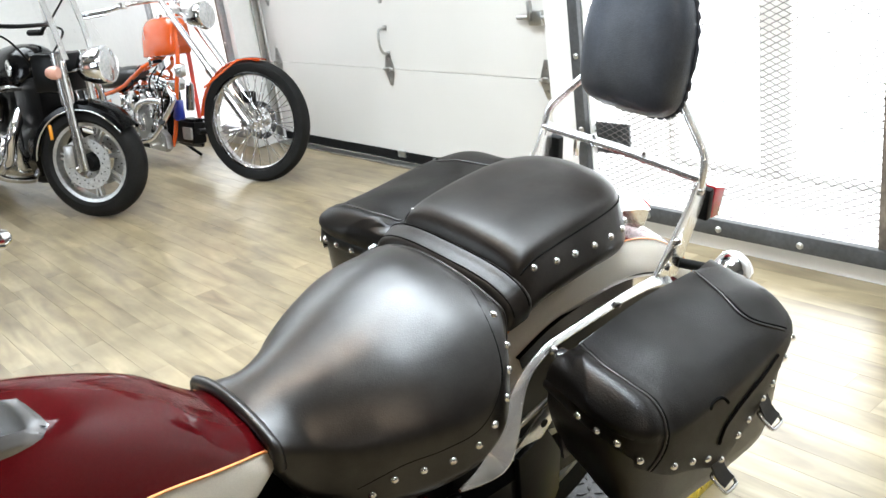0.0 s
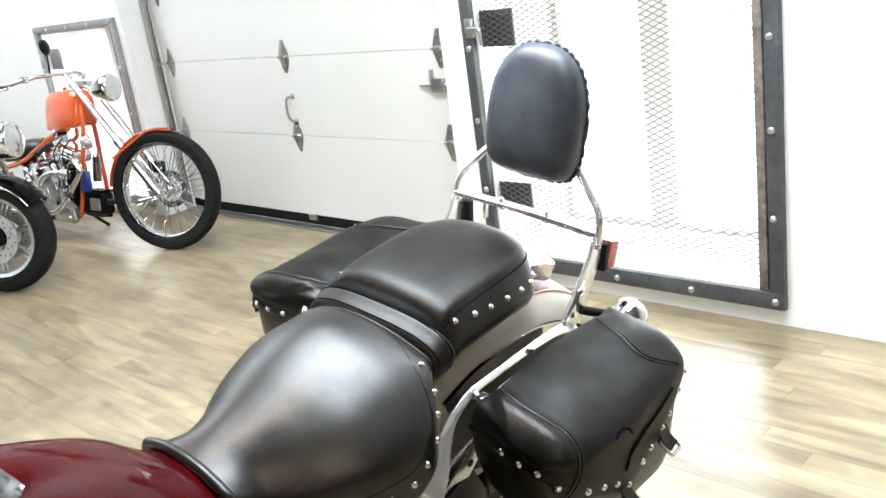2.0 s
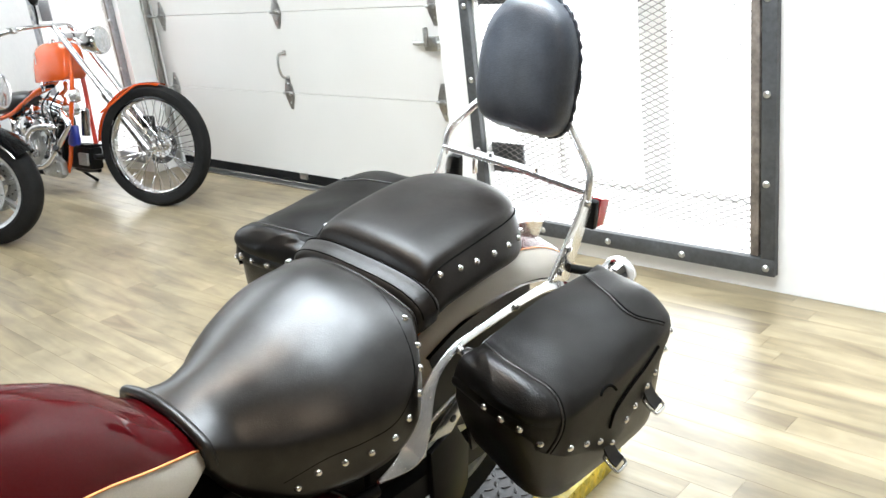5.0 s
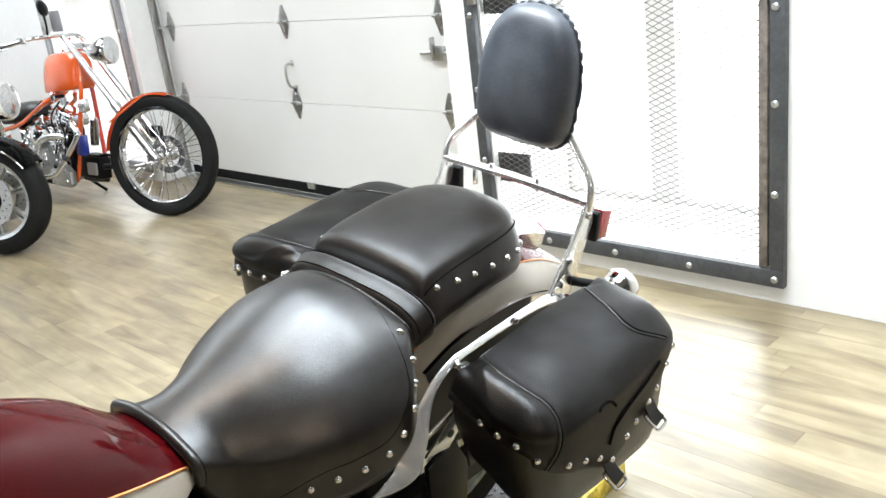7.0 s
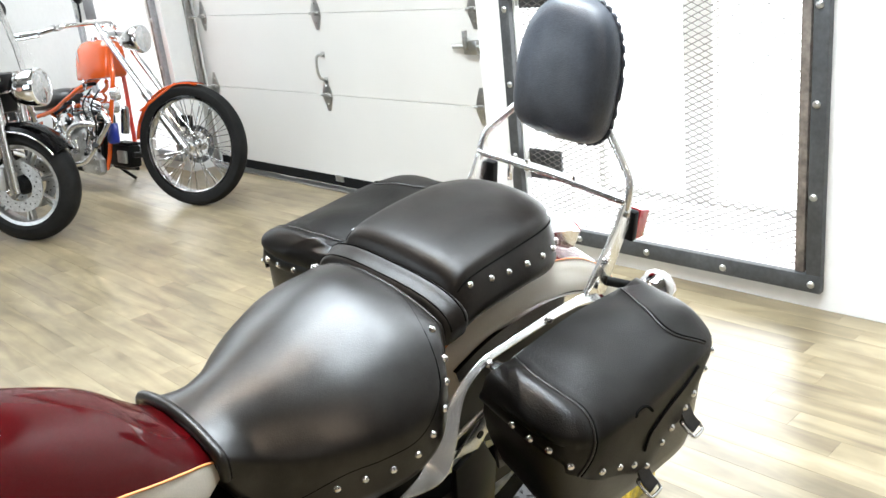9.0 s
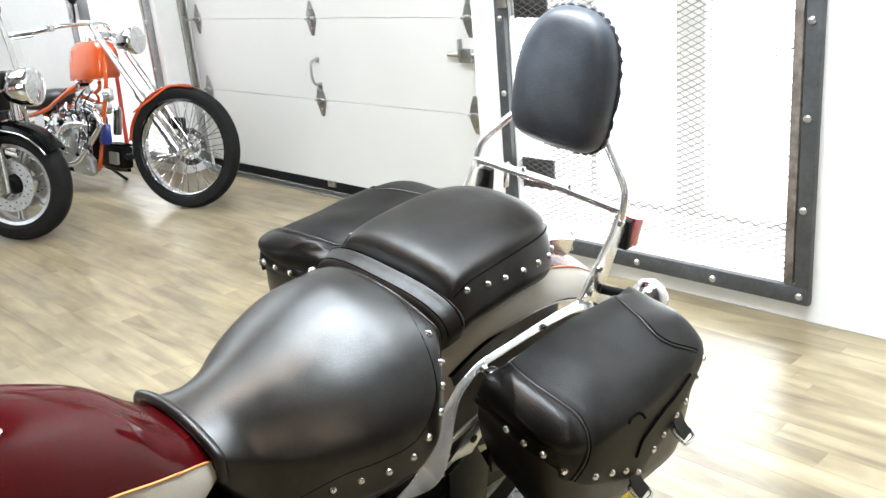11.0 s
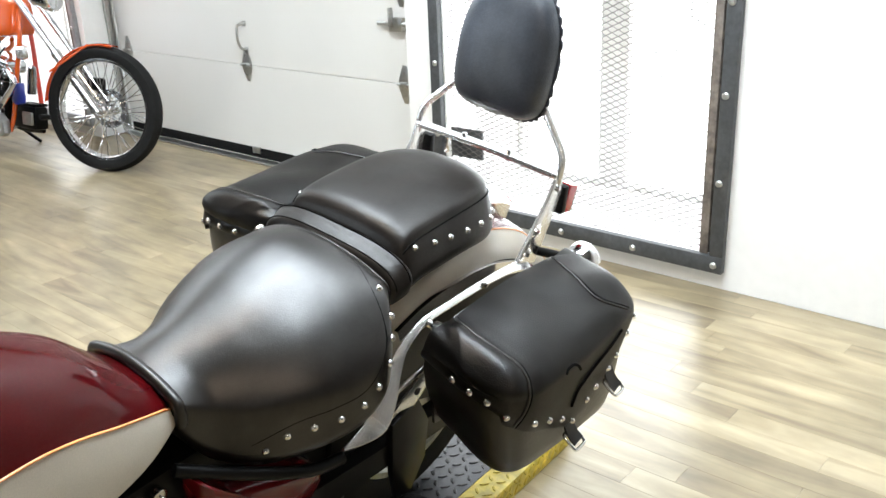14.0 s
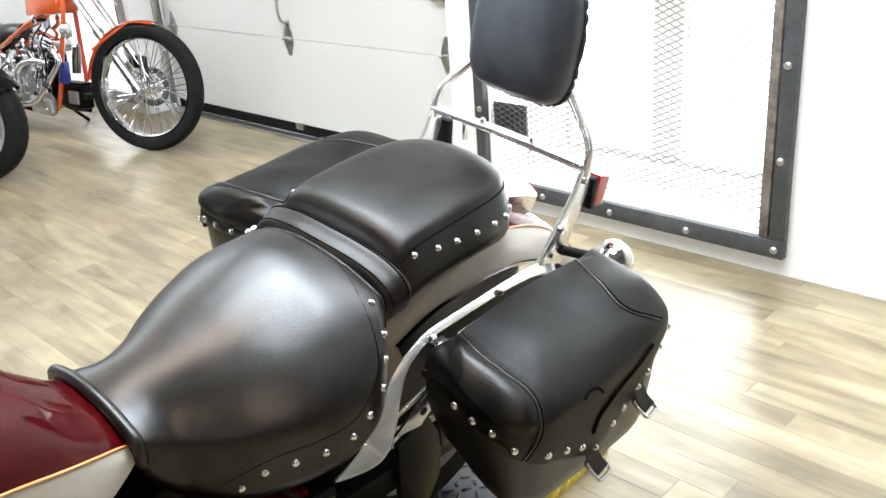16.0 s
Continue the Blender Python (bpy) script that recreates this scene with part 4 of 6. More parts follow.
fender = part("rear_fender", thick(loft(fender_strip([(-0.112, -0.020), (-0.09, -0.010), (-0.05, -0.003), (0, 0), (0.05, -0.003), (0.09, -0.010), (0.112, -0.020)], 46, 185), closed=False)), M_RED, bike, "burgundy crown of the rear fender")
for side in (-1, 1):
    prof = [(-0.112, -0.020), (-0.124, -0.027), (-0.137, -0.039), (-0.146, -0.055), (-0.150, -0.074)]
    prof = [(y * -side, o) for y, o in prof]
    skirt = part("fender_skirt", thick(loft(fender_strip(prof, 46, 185), closed=False)), M_SILVER, fender, "champagne silver fender side")
    line = [r[0] + Vector((0, 0.001 * side, 0.001)) for r in fender_strip([(0.1135 * side, -0.0195)], 46, 185)]
    part("pinstripe", sweep(line, 0.0018), M_PIN, fender, "orange pinstripe")
    path = [(0.685, 0.211, 0.668, 0.003), (0.73, 0.214, 0.667, 0.013), (0.77, 0.213, 0.675, 0.021), (0.801, 0.208, 0.71, 0.018), (0.826, 0.198, 0.745, 0.014), (0.862, 0.189, 0.776, 0.0085), (0.917, 0.186, 0.799, 0.007), (0.977, 0.188, 0.803, 0.0065), (1.067, 0.193, 0.806, 0.007), (1.138, 0.194, 0.803, 0.008), (1.208, 0.193, 0.792, 0.010), (1.268, 0.192, 0.77, 0.014)]
    mid = curve_through([(x, y * side, z) for x, y, z, w in path], 5)
    wide = [p.x for p in curve_through([(w, 0, 0) for x, y, z, w in path], 5)]
    rings = []
    for i, p in enumerate(mid):
        d = (mid[min(i + 1, len(mid) - 1)] - mid[max(i - 1, 0)]).normalized()
        o = Vector((0, side * 0.55, 0.83))
        o = (o - d * o.dot(d)).normalized()
        u = o.cross(d).normalized()
        w = wide[i]
        rings.append([p + u * (w * c) + o * h for c, h in ((-1, -0.004), (-1, 0.0015), (-0.93, 0.003), (0, 0.0045), (0.93, 0.003), (1, 0.0015), (1, -0.004), (0, -0.005))])
    rail = part("fender_rail", loft(rings), M_CHROME_LIGHT, bike, "polished chrome fender rail")
    # the inner rail with its slots, and the black gap behind
    line = [(0.89, 0.150 * side, 0.765), (0.97, 0.153 * side, 0.790), (1.07, 0.155 * side, 0.795), (1.17, 0.160 * side, 0.788), (1.27, 0.165 * side, 0.755)]
    part("fender_strut", sweep(curve_through(line, 6), [(-0.004, -0.014), (0.004, -0.014), (0.004, 0.014), (-0.004, 0.014)]), M_CHROME, bike, "chrome inner strut")
    for i, t in enumerate((0.99, 1.03, 1.07, 1.11, 1.15, 1.19)):
        part("spacer", block(t - 0.006, 0.142 * side - 0.006, 0.76, t + 0.006, 0.142 * side + 0.008, 0.787, 0.002), M_DARK, rail)
    for x, z in ((0.918, 0.803), (1.09, 0.808)):
        bm = turned([(0, 0), (0, 0.009), (0.004, 0.009), (0.009, 0.005), (0.010, 0)], Matrix.Translation((x, 0.197 * side, z)) @ pose(0, 0, 0, 0, 0, 90 * side), 12)
        part("bolt", bm, M_CHROME, rail, "chrome bolt")
    # added black sheet in place of the shade between skirt and rail
    part("fender_liner", plate([(0.80, 0.62), (0.83, 0.72), (0.90, 0.775), (1.05, 0.795), (1.20, 0.785), (1.33, 0.74), (1.36, 0.60), (1.10, 0.50)], 0.004, Matrix(((1, 0, 0, 0), (0, 0, -1, 0.136 * side + 0.002), (0, 1, 0, 0), (0, 0, 0, 1)))), M_BLACK, bike, "black sheet standing for the dark gap under the fender")
    # bag clasp by the front of the rail
    bm = turned([(0, 0), (0, 0.011), (0.006, 0.013), (0.012, 0.009), (0.014, 0)], Matrix.Translation((0.915, 0.240 * side, 0.815)) @ pose(0, 0, 0, 0, 0, 90 * side), 12)
    block(0.905, min(0.210 * side, 0.236 * side), 0.800, 0.927, max(0.210 * side, 0.236 * side), 0.814, 0.004, bm=bm)
    part("bag_clasp", bm, M_CHROME_DULL, bike, "small chrome clasp")
    # turn signal
    stalk = part("signal_stalk", sweep([(1.300, 0.19 * side, 0.792), (1.325, 0.225 * side, 0.785), (1.345, 0.252 * side, 0.778)], 0.010), M_DARK, bike, "black rubber stalk")
    bm = turned([(-0.040, 0), (-0.038, 0.012), (-0.026, 0.026), (-0.006, 0.036), (0.014, 0.039), (0.020, 0.037), (0.021, 0.031), (0.016, 0.029)], Matrix.Translation((1.362, 0.266 * side, 0.773)), 24)
    sig = part("turn_signal", bm, M_CHROME, bike, "round chrome turn signal")
    part("lens", turned([(0.014, 0.030), (0.022, 0.029), (0.028, 0.020), (0.030, 0)], Matrix.Translation((1.362, 0.266 * side, 0.773)), 20), M_AMBER, sig)
    part("chrome_stay", rod((1.255, 0.22 * side, 0.770), (1.352, 0.25 * side, 0.760), 0.004), M_CHROME, bike)
bm = loft([[Vector((x, y * k, z + (0.03 * k * (1 - (y / 0.06) ** 2)))) for y in (-0.06, -0.045, -0.02, 0, 0.02, 0.045, 0.06)] + [Vector((x, 0.05 * k, z - 0.05 * k)), Vector((x, -0.05 * k, z - 0.05 * k))] for x, z, k in ((1.30, 0.838, 0.2), (1.31, 0.840, 0.55), (1.33, 0.838, 0.75), (1.37, 0.826, 0.82), (1.41, 0.808, 0.78), (1.43, 0.798, 0.6))])
lamp = part("tail_lamp", bm, M_CHROME_LIGHT, bike, "chrome tail lamp housing")
part("lens", loft([[Vector((x, 0.052 * k * math.cos(a), 0.79 + 0.036 * k * math.sin(a))) for a in (math.tau * i / 16 for i in range(16))] for x, k in ((1.425, 0.7), (1.44, 0.6), (1.445, 0.2))]), M_REFLECT, lamp, "red lens")
bm = turned([(-0.055, 0.225), (-0.062, 0.25), (-0.062, 0.285), (-0.04, 0.312), (0, 0.32), (0.04, 0.312), (0.062, 0.285), (0.062, 0.25), (0.055, 0.225)], LOW @ pose(1.11, 0, 0.32, 0, 0, 90), 48, closed=True)
wheel = part("rear_wheel", bm, M_TYRE, bike, "rear wheel")
part("rim", turned([(-0.055, 0.232), (-0.045, 0.222), (0.045, 0.222), (0.055, 0.232), (0.055, 0.21), (0, 0.2), (-0.055, 0.21)], LOW @ pose(1.11, 0, 0.32, 0, 0, 90), 40, closed=True), M_ALLOY, wheel)
part("hub", turned([(-0.09, 0), (-0.09, 0.05), (0.09, 0.05), (0.09, 0)], LOW @ pose(1.11, 0, 0.32, 0, 0, 90), 20), M_ALLOY, wheel)
for i in range(7):
    a = math.tau * i / 7
    part("spoke", moved(rod((1.11 + 0.04 * math.cos(a), 0, 0.32 + 0.04 * math.sin(a)), (1.11 + 0.215 * math.cos(a), 0, 0.32 + 0.215 * math.sin(a)), 0.018, 8), LOW), M_ALLOY, wheel)
part("axle", moved(rod((1.11, -0.16, 0.32), (1.11, 0.16, 0.32), 0.014), LOW), M_CHROME_DULL, bike)

# ---- tank ----
TANK = [(-0.26, 0.02, 0.99, 0.84), (-0.24, 0.08, 1.03, 0.83), (-0.16, 0.135, 1.078, 0.82), (-0.05, 0.160, 1.100, 0.81), (0.10, 0.166, 1.080, 0.803), (0.20, 0.158, 1.044, 0.80), (0.28, 0.146, 1.005, 0.798), (0.34, 0.134, 0.966, 0.800), (0.385, 0.122, 0.920, 0.806), (0.425, 0.108, 0.880, 0.818), (0.455, 0.096, 0.858, 0.832)]
TP, TT = 2.5, 1.75
SPLIT = [(-0.26, 0.94), (0.0, 0.945), (0.20, 0.932), (0.27, 0.916), (0.34, 0.889), (0.40, 0.862), (0.455, 0.838)]


def tank_rings(upper):
    rings = []
    for i in range(49):
        x = -0.26 + 0.715 * i / 48
        a0 = side_angle(x, lerp(SPLIT, x)[0], TANK, TT)
        lo, hi = (math.pi - a0, a0) if upper else (a0, math.pi)
        rings.append([section_point(x, TANK, lo + (hi - lo) * k / 28, TP, TT) for k in range(29)])
    return rings


tank = part("fuel_tank", thick(loft(tank_rings(True), closed=False), 0.004), M_RED, bike, "glossy burgundy fuel tank")
for side in (-1, 1):
    rings = [[Vector((p.x, p.y * -side, p.z)) for p in r] for r in tank_rings(False)]
    part("tank_side", thick(loft(rings, closed=False), 0.004), M_SILVER, tank, "champagne silver tank side")
    line = [Vector((r[0].x, r[0].y + 0.0012 * side, r[0].z)) for r in rings]
    part("pinstripe", sweep(line, 0.0022), M_PIN, tank, "orange pinstripe")
part("tank_underside", block(-0.20, -0.09, 0.74, 0.40, 0.09, 0.84, 0.02), M_BLACK, tank)
# the chrome instrument cover along the tank's spine
rings = []
for i in range(25):
    x = -0.20 + 0.418 * i / 24
    k = math.sqrt(max(1 - max((x - 0.10) / 0.122, 0) ** 2.4, 0.0)) if x > 0.10 else 1.0
    k = max(k, 0.05)
    zt = lerp(TANK, x)[1] - 0.011
    rings.append([Vector((x, -0.024 + 1.15 * y * k, zt - 0.033 + h * min(k * 1.3, 1))) for y, h in ((-0.054, 0.0), (-0.053, 0.024), (-0.045, 0.038), (-0.026, 0.043), (0, 0.045), (0.026, 0.043), (0.045, 0.038), (0.053, 0.024), (0.054, 0.0))])
part("instrument_cover", loft(rings), M_CHROME_DARK, bike, "chrome instrument cover on the tank")

# the brake lever's ball end reaches back past the tank on the far side
lever = part("brake_lever", tube([(0.02, 0.46, 1.10), (0.14, 0.44, 1.095), (0.24, 0.40, 1.075), (0.30, 0.362, 1.062)], 0.008), M_CHROME, bike, "chrome brake lever")
part("ball_end", turned([(-0.016, 0), (-0.012, 0.010), (0, 0.016), (0.012, 0.010), (0.016, 0)], Matrix.Translation((0.31, 0.358, 1.06)), 16), M_CHROME, lever)
part("grip", turned([(0, 0), (0, 0.018), (0.03, 0.020), (0.06, 0.018), (0.09, 0.020), (0.13, 0.018), (0.14, 0)], along((0.0, 0.50, 1.13), (0.15, 0.45, 1.13)), 14), M_RUBBER, bike, "black rubber grip")

# ---- below the seat: rail, side cover, lock, stand-offs ----
for side in (-1, 1):
    part("seat_rail", tube([(0.42, 0.112 * side, 0.748), (0.51, 0.160 * side, 0.708), (0.60, 0.212 * side, 0.682), (0.67, 0.222 * side, 0.668)], 0.011), M_BLACK, bike, "black seat rail")
    outline = [(0.44, 0.725), (0.48, 0.690), (0.54, 0.660), (0.62, 0.625), (0.69, 0.585), (0.70, 0.54), (0.62, 0.49), (0.52, 0.50), (0.47, 0.57), (0.445, 0.65)]
    rings = []
    for d, k in ((0.105, 1.0), (0.136, 1.0), (0.150, 0.95), (0.160, 0.80), (0.166, 0.50), (0.168, 0.2)):
        rings.append([Vector((0.57 + (x - 0.57) * k, d * side, 0.60 + (z - 0.60) * k)) for x, z in ((p.x, p.y) for p in curve_through([(a, b, 0) for a, b in outline], 4, True))])
    part("side_cover", loft(rings), M_RED, bike, "burgundy side cover")
    part("side_cover_band", sweep([(0.56, 0.166 * side, 0.540), (0.61, 0.164 * side, 0.525), (0.65, 0.158 * side, 0.515)], 0.003), M_PIN, bike)
part("frame_block", block(-0.10, -0.095, 0.30, 0.84, 0.095, 0.735, 0.03), M_BLACK, bike, "black frame and battery box")
part("engine_case", moved(block(-0.15, -0.17, 0.12, 0.46, 0.17, 0.46, 0.05, 3), LOW), M_ALLOY_DARK, bike, "dark engine case")
for z in (0.545, 0.575, 0.605, 0.635):
    part("cooling_fin", block(-0.02, -0.15, z, 0.36, 0.15, z + 0.012, 0.004), M_BLACK, bike)
bm = turned([(0, 0), (0, 0.013), (0.010, 0.013), (0.012, 0.010), (0.012, 0)], Matrix.Translation((0.396, -0.097, 0.708)) @ pose(0, 0, 0, 0, 0, -90), 16)
block(0.394, -0.125, 0.690, 0.398, -0.108, 0.712, 0.001, bm=bm)
part("ignition_lock", bm, M_CHROME_DULL, bike, "round key lock")
part("lock_strap", sweep([(0.60, -0.180, 0.70), (0.625, -0.184, 0.67), (0.65, -0.182, 0.63)], [(-0.008, -0.002), (0.008, -0.002), (0.008, 0.002), (-0.008, 0.002)]), M_DARK, bike)
part("rear_fender_front", block(0.76, -0.115, 0.40, 0.88, 0.10, 0.83, 0.03), M_BLACK, bike, "black inner fender")
for side in (-1, 1):
    part("swingarm", moved(sweep([(0.62, 0.135 * side, 0.34), (0.85, 0.14 * side, 0.33), (1.12, 0.14 * side, 0.32)], [(-0.018, -0.03), (0.018, -0.03), (0.018, 0.03), (-0.018, 0.03)]), LOW), M_BLACK, bike, "black swingarm")
    bm = plate([(0.835, 0.640), (0.92, 0.690), (0.935, 0.650), (0.90, 0.622)], 0.006, Matrix(((1, 0, 0, 0), (0, 0, -1, 0.19 * side), (0, 1, 0, 0), (0, 0, 0, 1))), 0.001)
    br = part("bag_bracket", bm, M_CHROME_DULL, bike, "bare metal bag bracket")
    part("bolt", rod((0.905, 0.197 * side, 0.652), (0.905, 0.183 * side, 0.652), 0.008), M_DARK, br)
    part("bag_stay", rod((0.835, 0.197 * side, 0.69), (0.945, 0.217 * side, 0.74), 0.005), M_CHROME_DULL, bike)
    bm = plate([(0.88, 0.56), (0.96, 0.58), (1.0, 0.50), (1.0, 0.40), (0.96, 0.33), (0.91, 0.34), (0.89, 0.42)], 0.014, Matrix(((1, 0, 0, 0), (0, 0, -1, 0.148 * side), (0, 1, 0, 0), (0, 0, 0, 1))), 0.003)
    part("peg_bracket", bm, M_BLACK, bike, "black foot bracket")
    # passenger floorboard with a chrome rim
    outline = curve_through([(0.64, 0.132, 0), (0.80, 0.132, 0), (0.945, 0.143, 0), (0.975, 0.163, 0), (0.985, 0.205, 0), (0.965, 0.25, 0), (0.93, 0.268, 0), (0.80, 0.268, 0), (0.66, 0.268, 0), (0.63, 0.24, 0), (0.62, 0.205, 0)], 4, True)
    bm = plate([(p.x, p.y) for p in outline], 0.022, Matrix.Translation((0, 0, 0.285)), 0.004)
    board = part("floorboard", moved(bm, Matrix.Diagonal((1, side, 1, 1))), M_RUBBER, bike, "black rubber passenger floorboard")
    part("board_rim", sweep([(p.x, p.y * side, 0.290) for p in outline], 0.006, closed=True), M_CHROME_DULL, board, "chrome rim")
    part("board_bolt", rod((0.80, 0.20 * side, 0.307), (0.80, 0.20 * side, 0.318), 0.007), M_CHROME_DULL, board)

# ---- the front end, ahead of the tank ----
axle = Vector((-0.60, 0, 0.33))
fw = part("front_wheel", turned([(-0.045, 0.235), (-0.064, 0.26), (-0.06, 0.295), (-0.034, 0.322), (0, 0.328), (0.034, 0.322), (0.06, 0.295), (0.064, 0.26), (0.045, 0.235)], LOW @ Matrix.Translation(axle) @ pose(0, 0, 0, 0, 0, 90), 48, closed=True), M_TYRE, bike, "front tyre")
part("rim", turned([(-0.05, 0.24), (-0.045, 0.222), (0.045, 0.222), (0.05, 0.24)], LOW @ Matrix.Translation(axle) @ pose(0, 0, 0, 0, 0, 90), 40, closed=True), M_ALLOY, fw)
part("hub", turned([(-0.07, 0), (-0.07, 0.05), (0.07, 0.05), (0.07, 0)], LOW @ Matrix.Translation(axle) @ pose(0, 0, 0, 0, 0, 90), 20), M_ALLOY, fw)
for i in range(7):
    a = math.tau * i / 7
    d = Vector((math.cos(a), 0, math.sin(a)))
    part("spoke", moved(rod(axle + d * 0.04, axle + d * 0.225, 0.016, 8), LOW), M_ALLOY, fw)
rings = []
for i in range(25):
    a = radians(12 + i * 5.6)
    rings.append([axle + Vector((0.35 * math.cos(a) * (1 + o), y, 0.35 * math.sin(a) * (1 + o))) for y, o in ((-0.085, -0.2), (-0.083, -0.06), (-0.06, -0.01), (0, 0.012), (0.06, -0.01), (0.083, -0.06), (0.085, -0.2))])
part("front_fender", moved(thick(loft(rings, closed=False)), LOW), M_RED, bike, "burgundy front fender")
for side in (-1, 1):
    leg = part("fork_leg", moved(rod(axle + Vector((-0.01, 0.105 * side, -0.03)), (-0.47, 0.105 * side, 0.58), 0.027, 16), LOW), M_ALLOY, bike, "polished fork leg")
    part("fork_cover", moved(rod((-0.47, 0.105 * side, 0.58), (-0.36, 0.105 * side, 0.80), 0.033, 16), LOW), M_CHROME, leg, "chrome fork cover")
part("triple_clamp", moved(block(-0.41, -0.135, 0.775, -0.32, 0.135, 0.81, 0.012), LOW), M_CHROME, bike)
hb = part("headlight", turned([(-0.06, 0.088), (-0.05, 0.095), (0.0, 0.092), (0.06, 0.07), (0.10, 0.03), (0.105, 0)], LOW @ Matrix.Translation((-0.52, 0, 0.72)), 28), M_CHROME, bike, "round chrome headlight")
part("lens", turned([(-0.055, 0), (-0.078, 0), (-0.070, 0.05), (-0.058, 0.086)], LOW @ Matrix.Translation((-0.52, 0, 0.72)), 28), M_LENS, hb, "clear headlight lens")
part("steering_neck", moved(rod((-0.36, 0, 0.79), (-0.24, 0, 0.52), 0.035), LOW), M_BLACK, bike, "black steering neck")
part("handlebar", tube([(0.0, 0.50, 1.13), (-0.12, 0.42, 1.12), (-0.26, 0.12, 1.06), (-0.31, 0, 1.05), (-0.34, -0.12, 1.06), (-0.34, -0.36, 1.10), (-0.30, -0.46, 1.11)], 0.012), M_CHROME, bike, "chrome handlebar")
part("kick_stand", moved(tube([(0.30, -0.16, 0.20), (0.30, -0.22, 0.13), (0.31, -0.29, 0.072)], 0.013), LOW), M_BLACK, bike)

# ---- the platform under its wheels ----
PX0, PX1, PY0, PY1, BAND = -2.35, 0.32, 0.0, 0.73, 0.075
platform = thing("wheel_platform", pose(1.3, 1.012, 0, 0, 0, 4), "low black tread plate platform with worn yellow edges on the floor", "platform")
part("deck", block(PX0, PY0 + BAND, 0.0, PX1, PY1 - BAND, PLAT, 0.002), M_DIAMOND, platform, "black diamond tread plate")
for y0 in (PY0, PY1 - BAND):
    part("edge_band", block(PX0, y0, 0.0, PX1, y0 + BAND, PLAT, 0.003), M_YELLOW, platform, "yellow painted edge")


def tread(x0, x1, y0, y1, z, step=0.030):
    """Raised lozenges, turned by quarter turns in a checker."""
    bm = bmesh.new()
    for i in range(int((x1 - x0) / step)):
        for j in range(int((y1 - y0) / step)):
            cx, cy = x0 + (i + 0.5) * step, y0 + (j + 0.5) * step
            a = radians(45 if (i + j) % 2 else -45)
            u, v = Vector((math.cos(a), math.sin(a), 0)) * 0.0135, Vector((-math.sin(a), math.cos(a), 0)) * 0.0038
            c = Vector((cx, cy, z))
            base = [bm.verts.new(c + d) for d in (u, u * 0.4 + v, u * -0.4 + v, -u, u * -0.4 - v, u * 0.4 - v)]
            top = [bm.verts.new(c + d * 0.72 + Vector((0, 0, 0.0022))) for d in (u, u * 0.4 + v, u * -0.4 + v, -u, u * -0.4 - v, u * 0.4 - v)]
            for k in range(6):
                bm.faces.new((base[k], base[(k + 1) % 6], top[(k + 1) % 6], top[k]))
            bm.faces.new(top)
    return bm


tagged(part("tread", tread(-0.60, PX1, PY0 + BAND + 0.004, PY1 - BAND, PLAT), M_TREAD_WORN, platform, smooth=False), kind="stuff")
tagged(part("tread", tread(-0.60, PX1, PY0 + 0.006, PY0 + BAND, PLAT), M_YELLOW, platform, smooth=False), kind="stuff")
bm = moved(tread(-0.60, PX1, 0.006, PLAT, 0.0, 0.022), Matrix(((1, 0, 0, 0), (0, 0, -1, PY0), (0, 1, 0, 0), (0, 0, 0, 1))))
tagged(part("tread", bm, M_YELLOW, platform, smooth=False), kind="stuff")

# ---- the orange chopper by the wall ----
def wire_wheel(m, parent, radius, rim_r, width, spokes, tyre_label):
    """A tyre with rim, hub and laced wire spokes; the axle is the local x of m."""
    t = width / 2
    prof = [(-t * 0.7, rim_r), (-t, rim_r + (radius - rim_r) * 0.35), (-t * 0.9, rim_r + (radius - rim_r) * 0.72), (-t * 0.5, radius - 0.006), (0, radius), (t * 0.5, radius - 0.006), (t * 0.9, rim_r + (radius - rim_r) * 0.72), (t, rim_r + (radius - rim_r) * 0.35), (t * 0.7, rim_r)]
    wheel = part("wheel", turned(prof, m, 56, closed=True), M_TYRE, parent, tyre_label)
    rim = [(-t * 0.75, rim_r + 0.004), (-t * 0.7, rim_r - 0.010), (-t * 0.35, rim_r - 0.018), (t * 0.35, rim_r - 0.018), (t * 0.7, rim_r - 0.010), (t * 0.75, rim_r + 0.004)]
    part("rim", turned(rim, m, 56, closed=True), M_CHROME, wheel, "chrome rim")
    part("hub", turned([(-0.055, 0), (-0.055, 0.022), (-0.042, 0.030), (-0.038, 0.042), (-0.030, 0.042), (-0.026, 0.026), (0.026, 0.026), (0.030, 0.042), (0.038, 0.042), (0.042, 0.030), (0.055, 0.022), (0.055, 0)], m, 20), M_CHROME, wheel, "chrome hub")
    bm = bmesh.new()
    for i in range(spokes):
        a = math.tau * i / spokes
        s = 1 if i % 2 else -1
        lead = 0.32 * (1 if (i // 2) % 2 else -1)
        p = Vector((0.034 * s, 0.038 * math.cos(a + lead * 2.2), 0.038 * math.sin(a + lead * 2.2)))
        q = Vector((0.008 * s, (rim_r - 0.016) * math.cos(a), (rim_r - 0.016) * math.sin(a)))
        rod(m @ p, m @ q, 0.0026, 5, bm)
    tagged(part("spokes", bm, M_CHROME, wheel), kind="stuff")
    return wheel


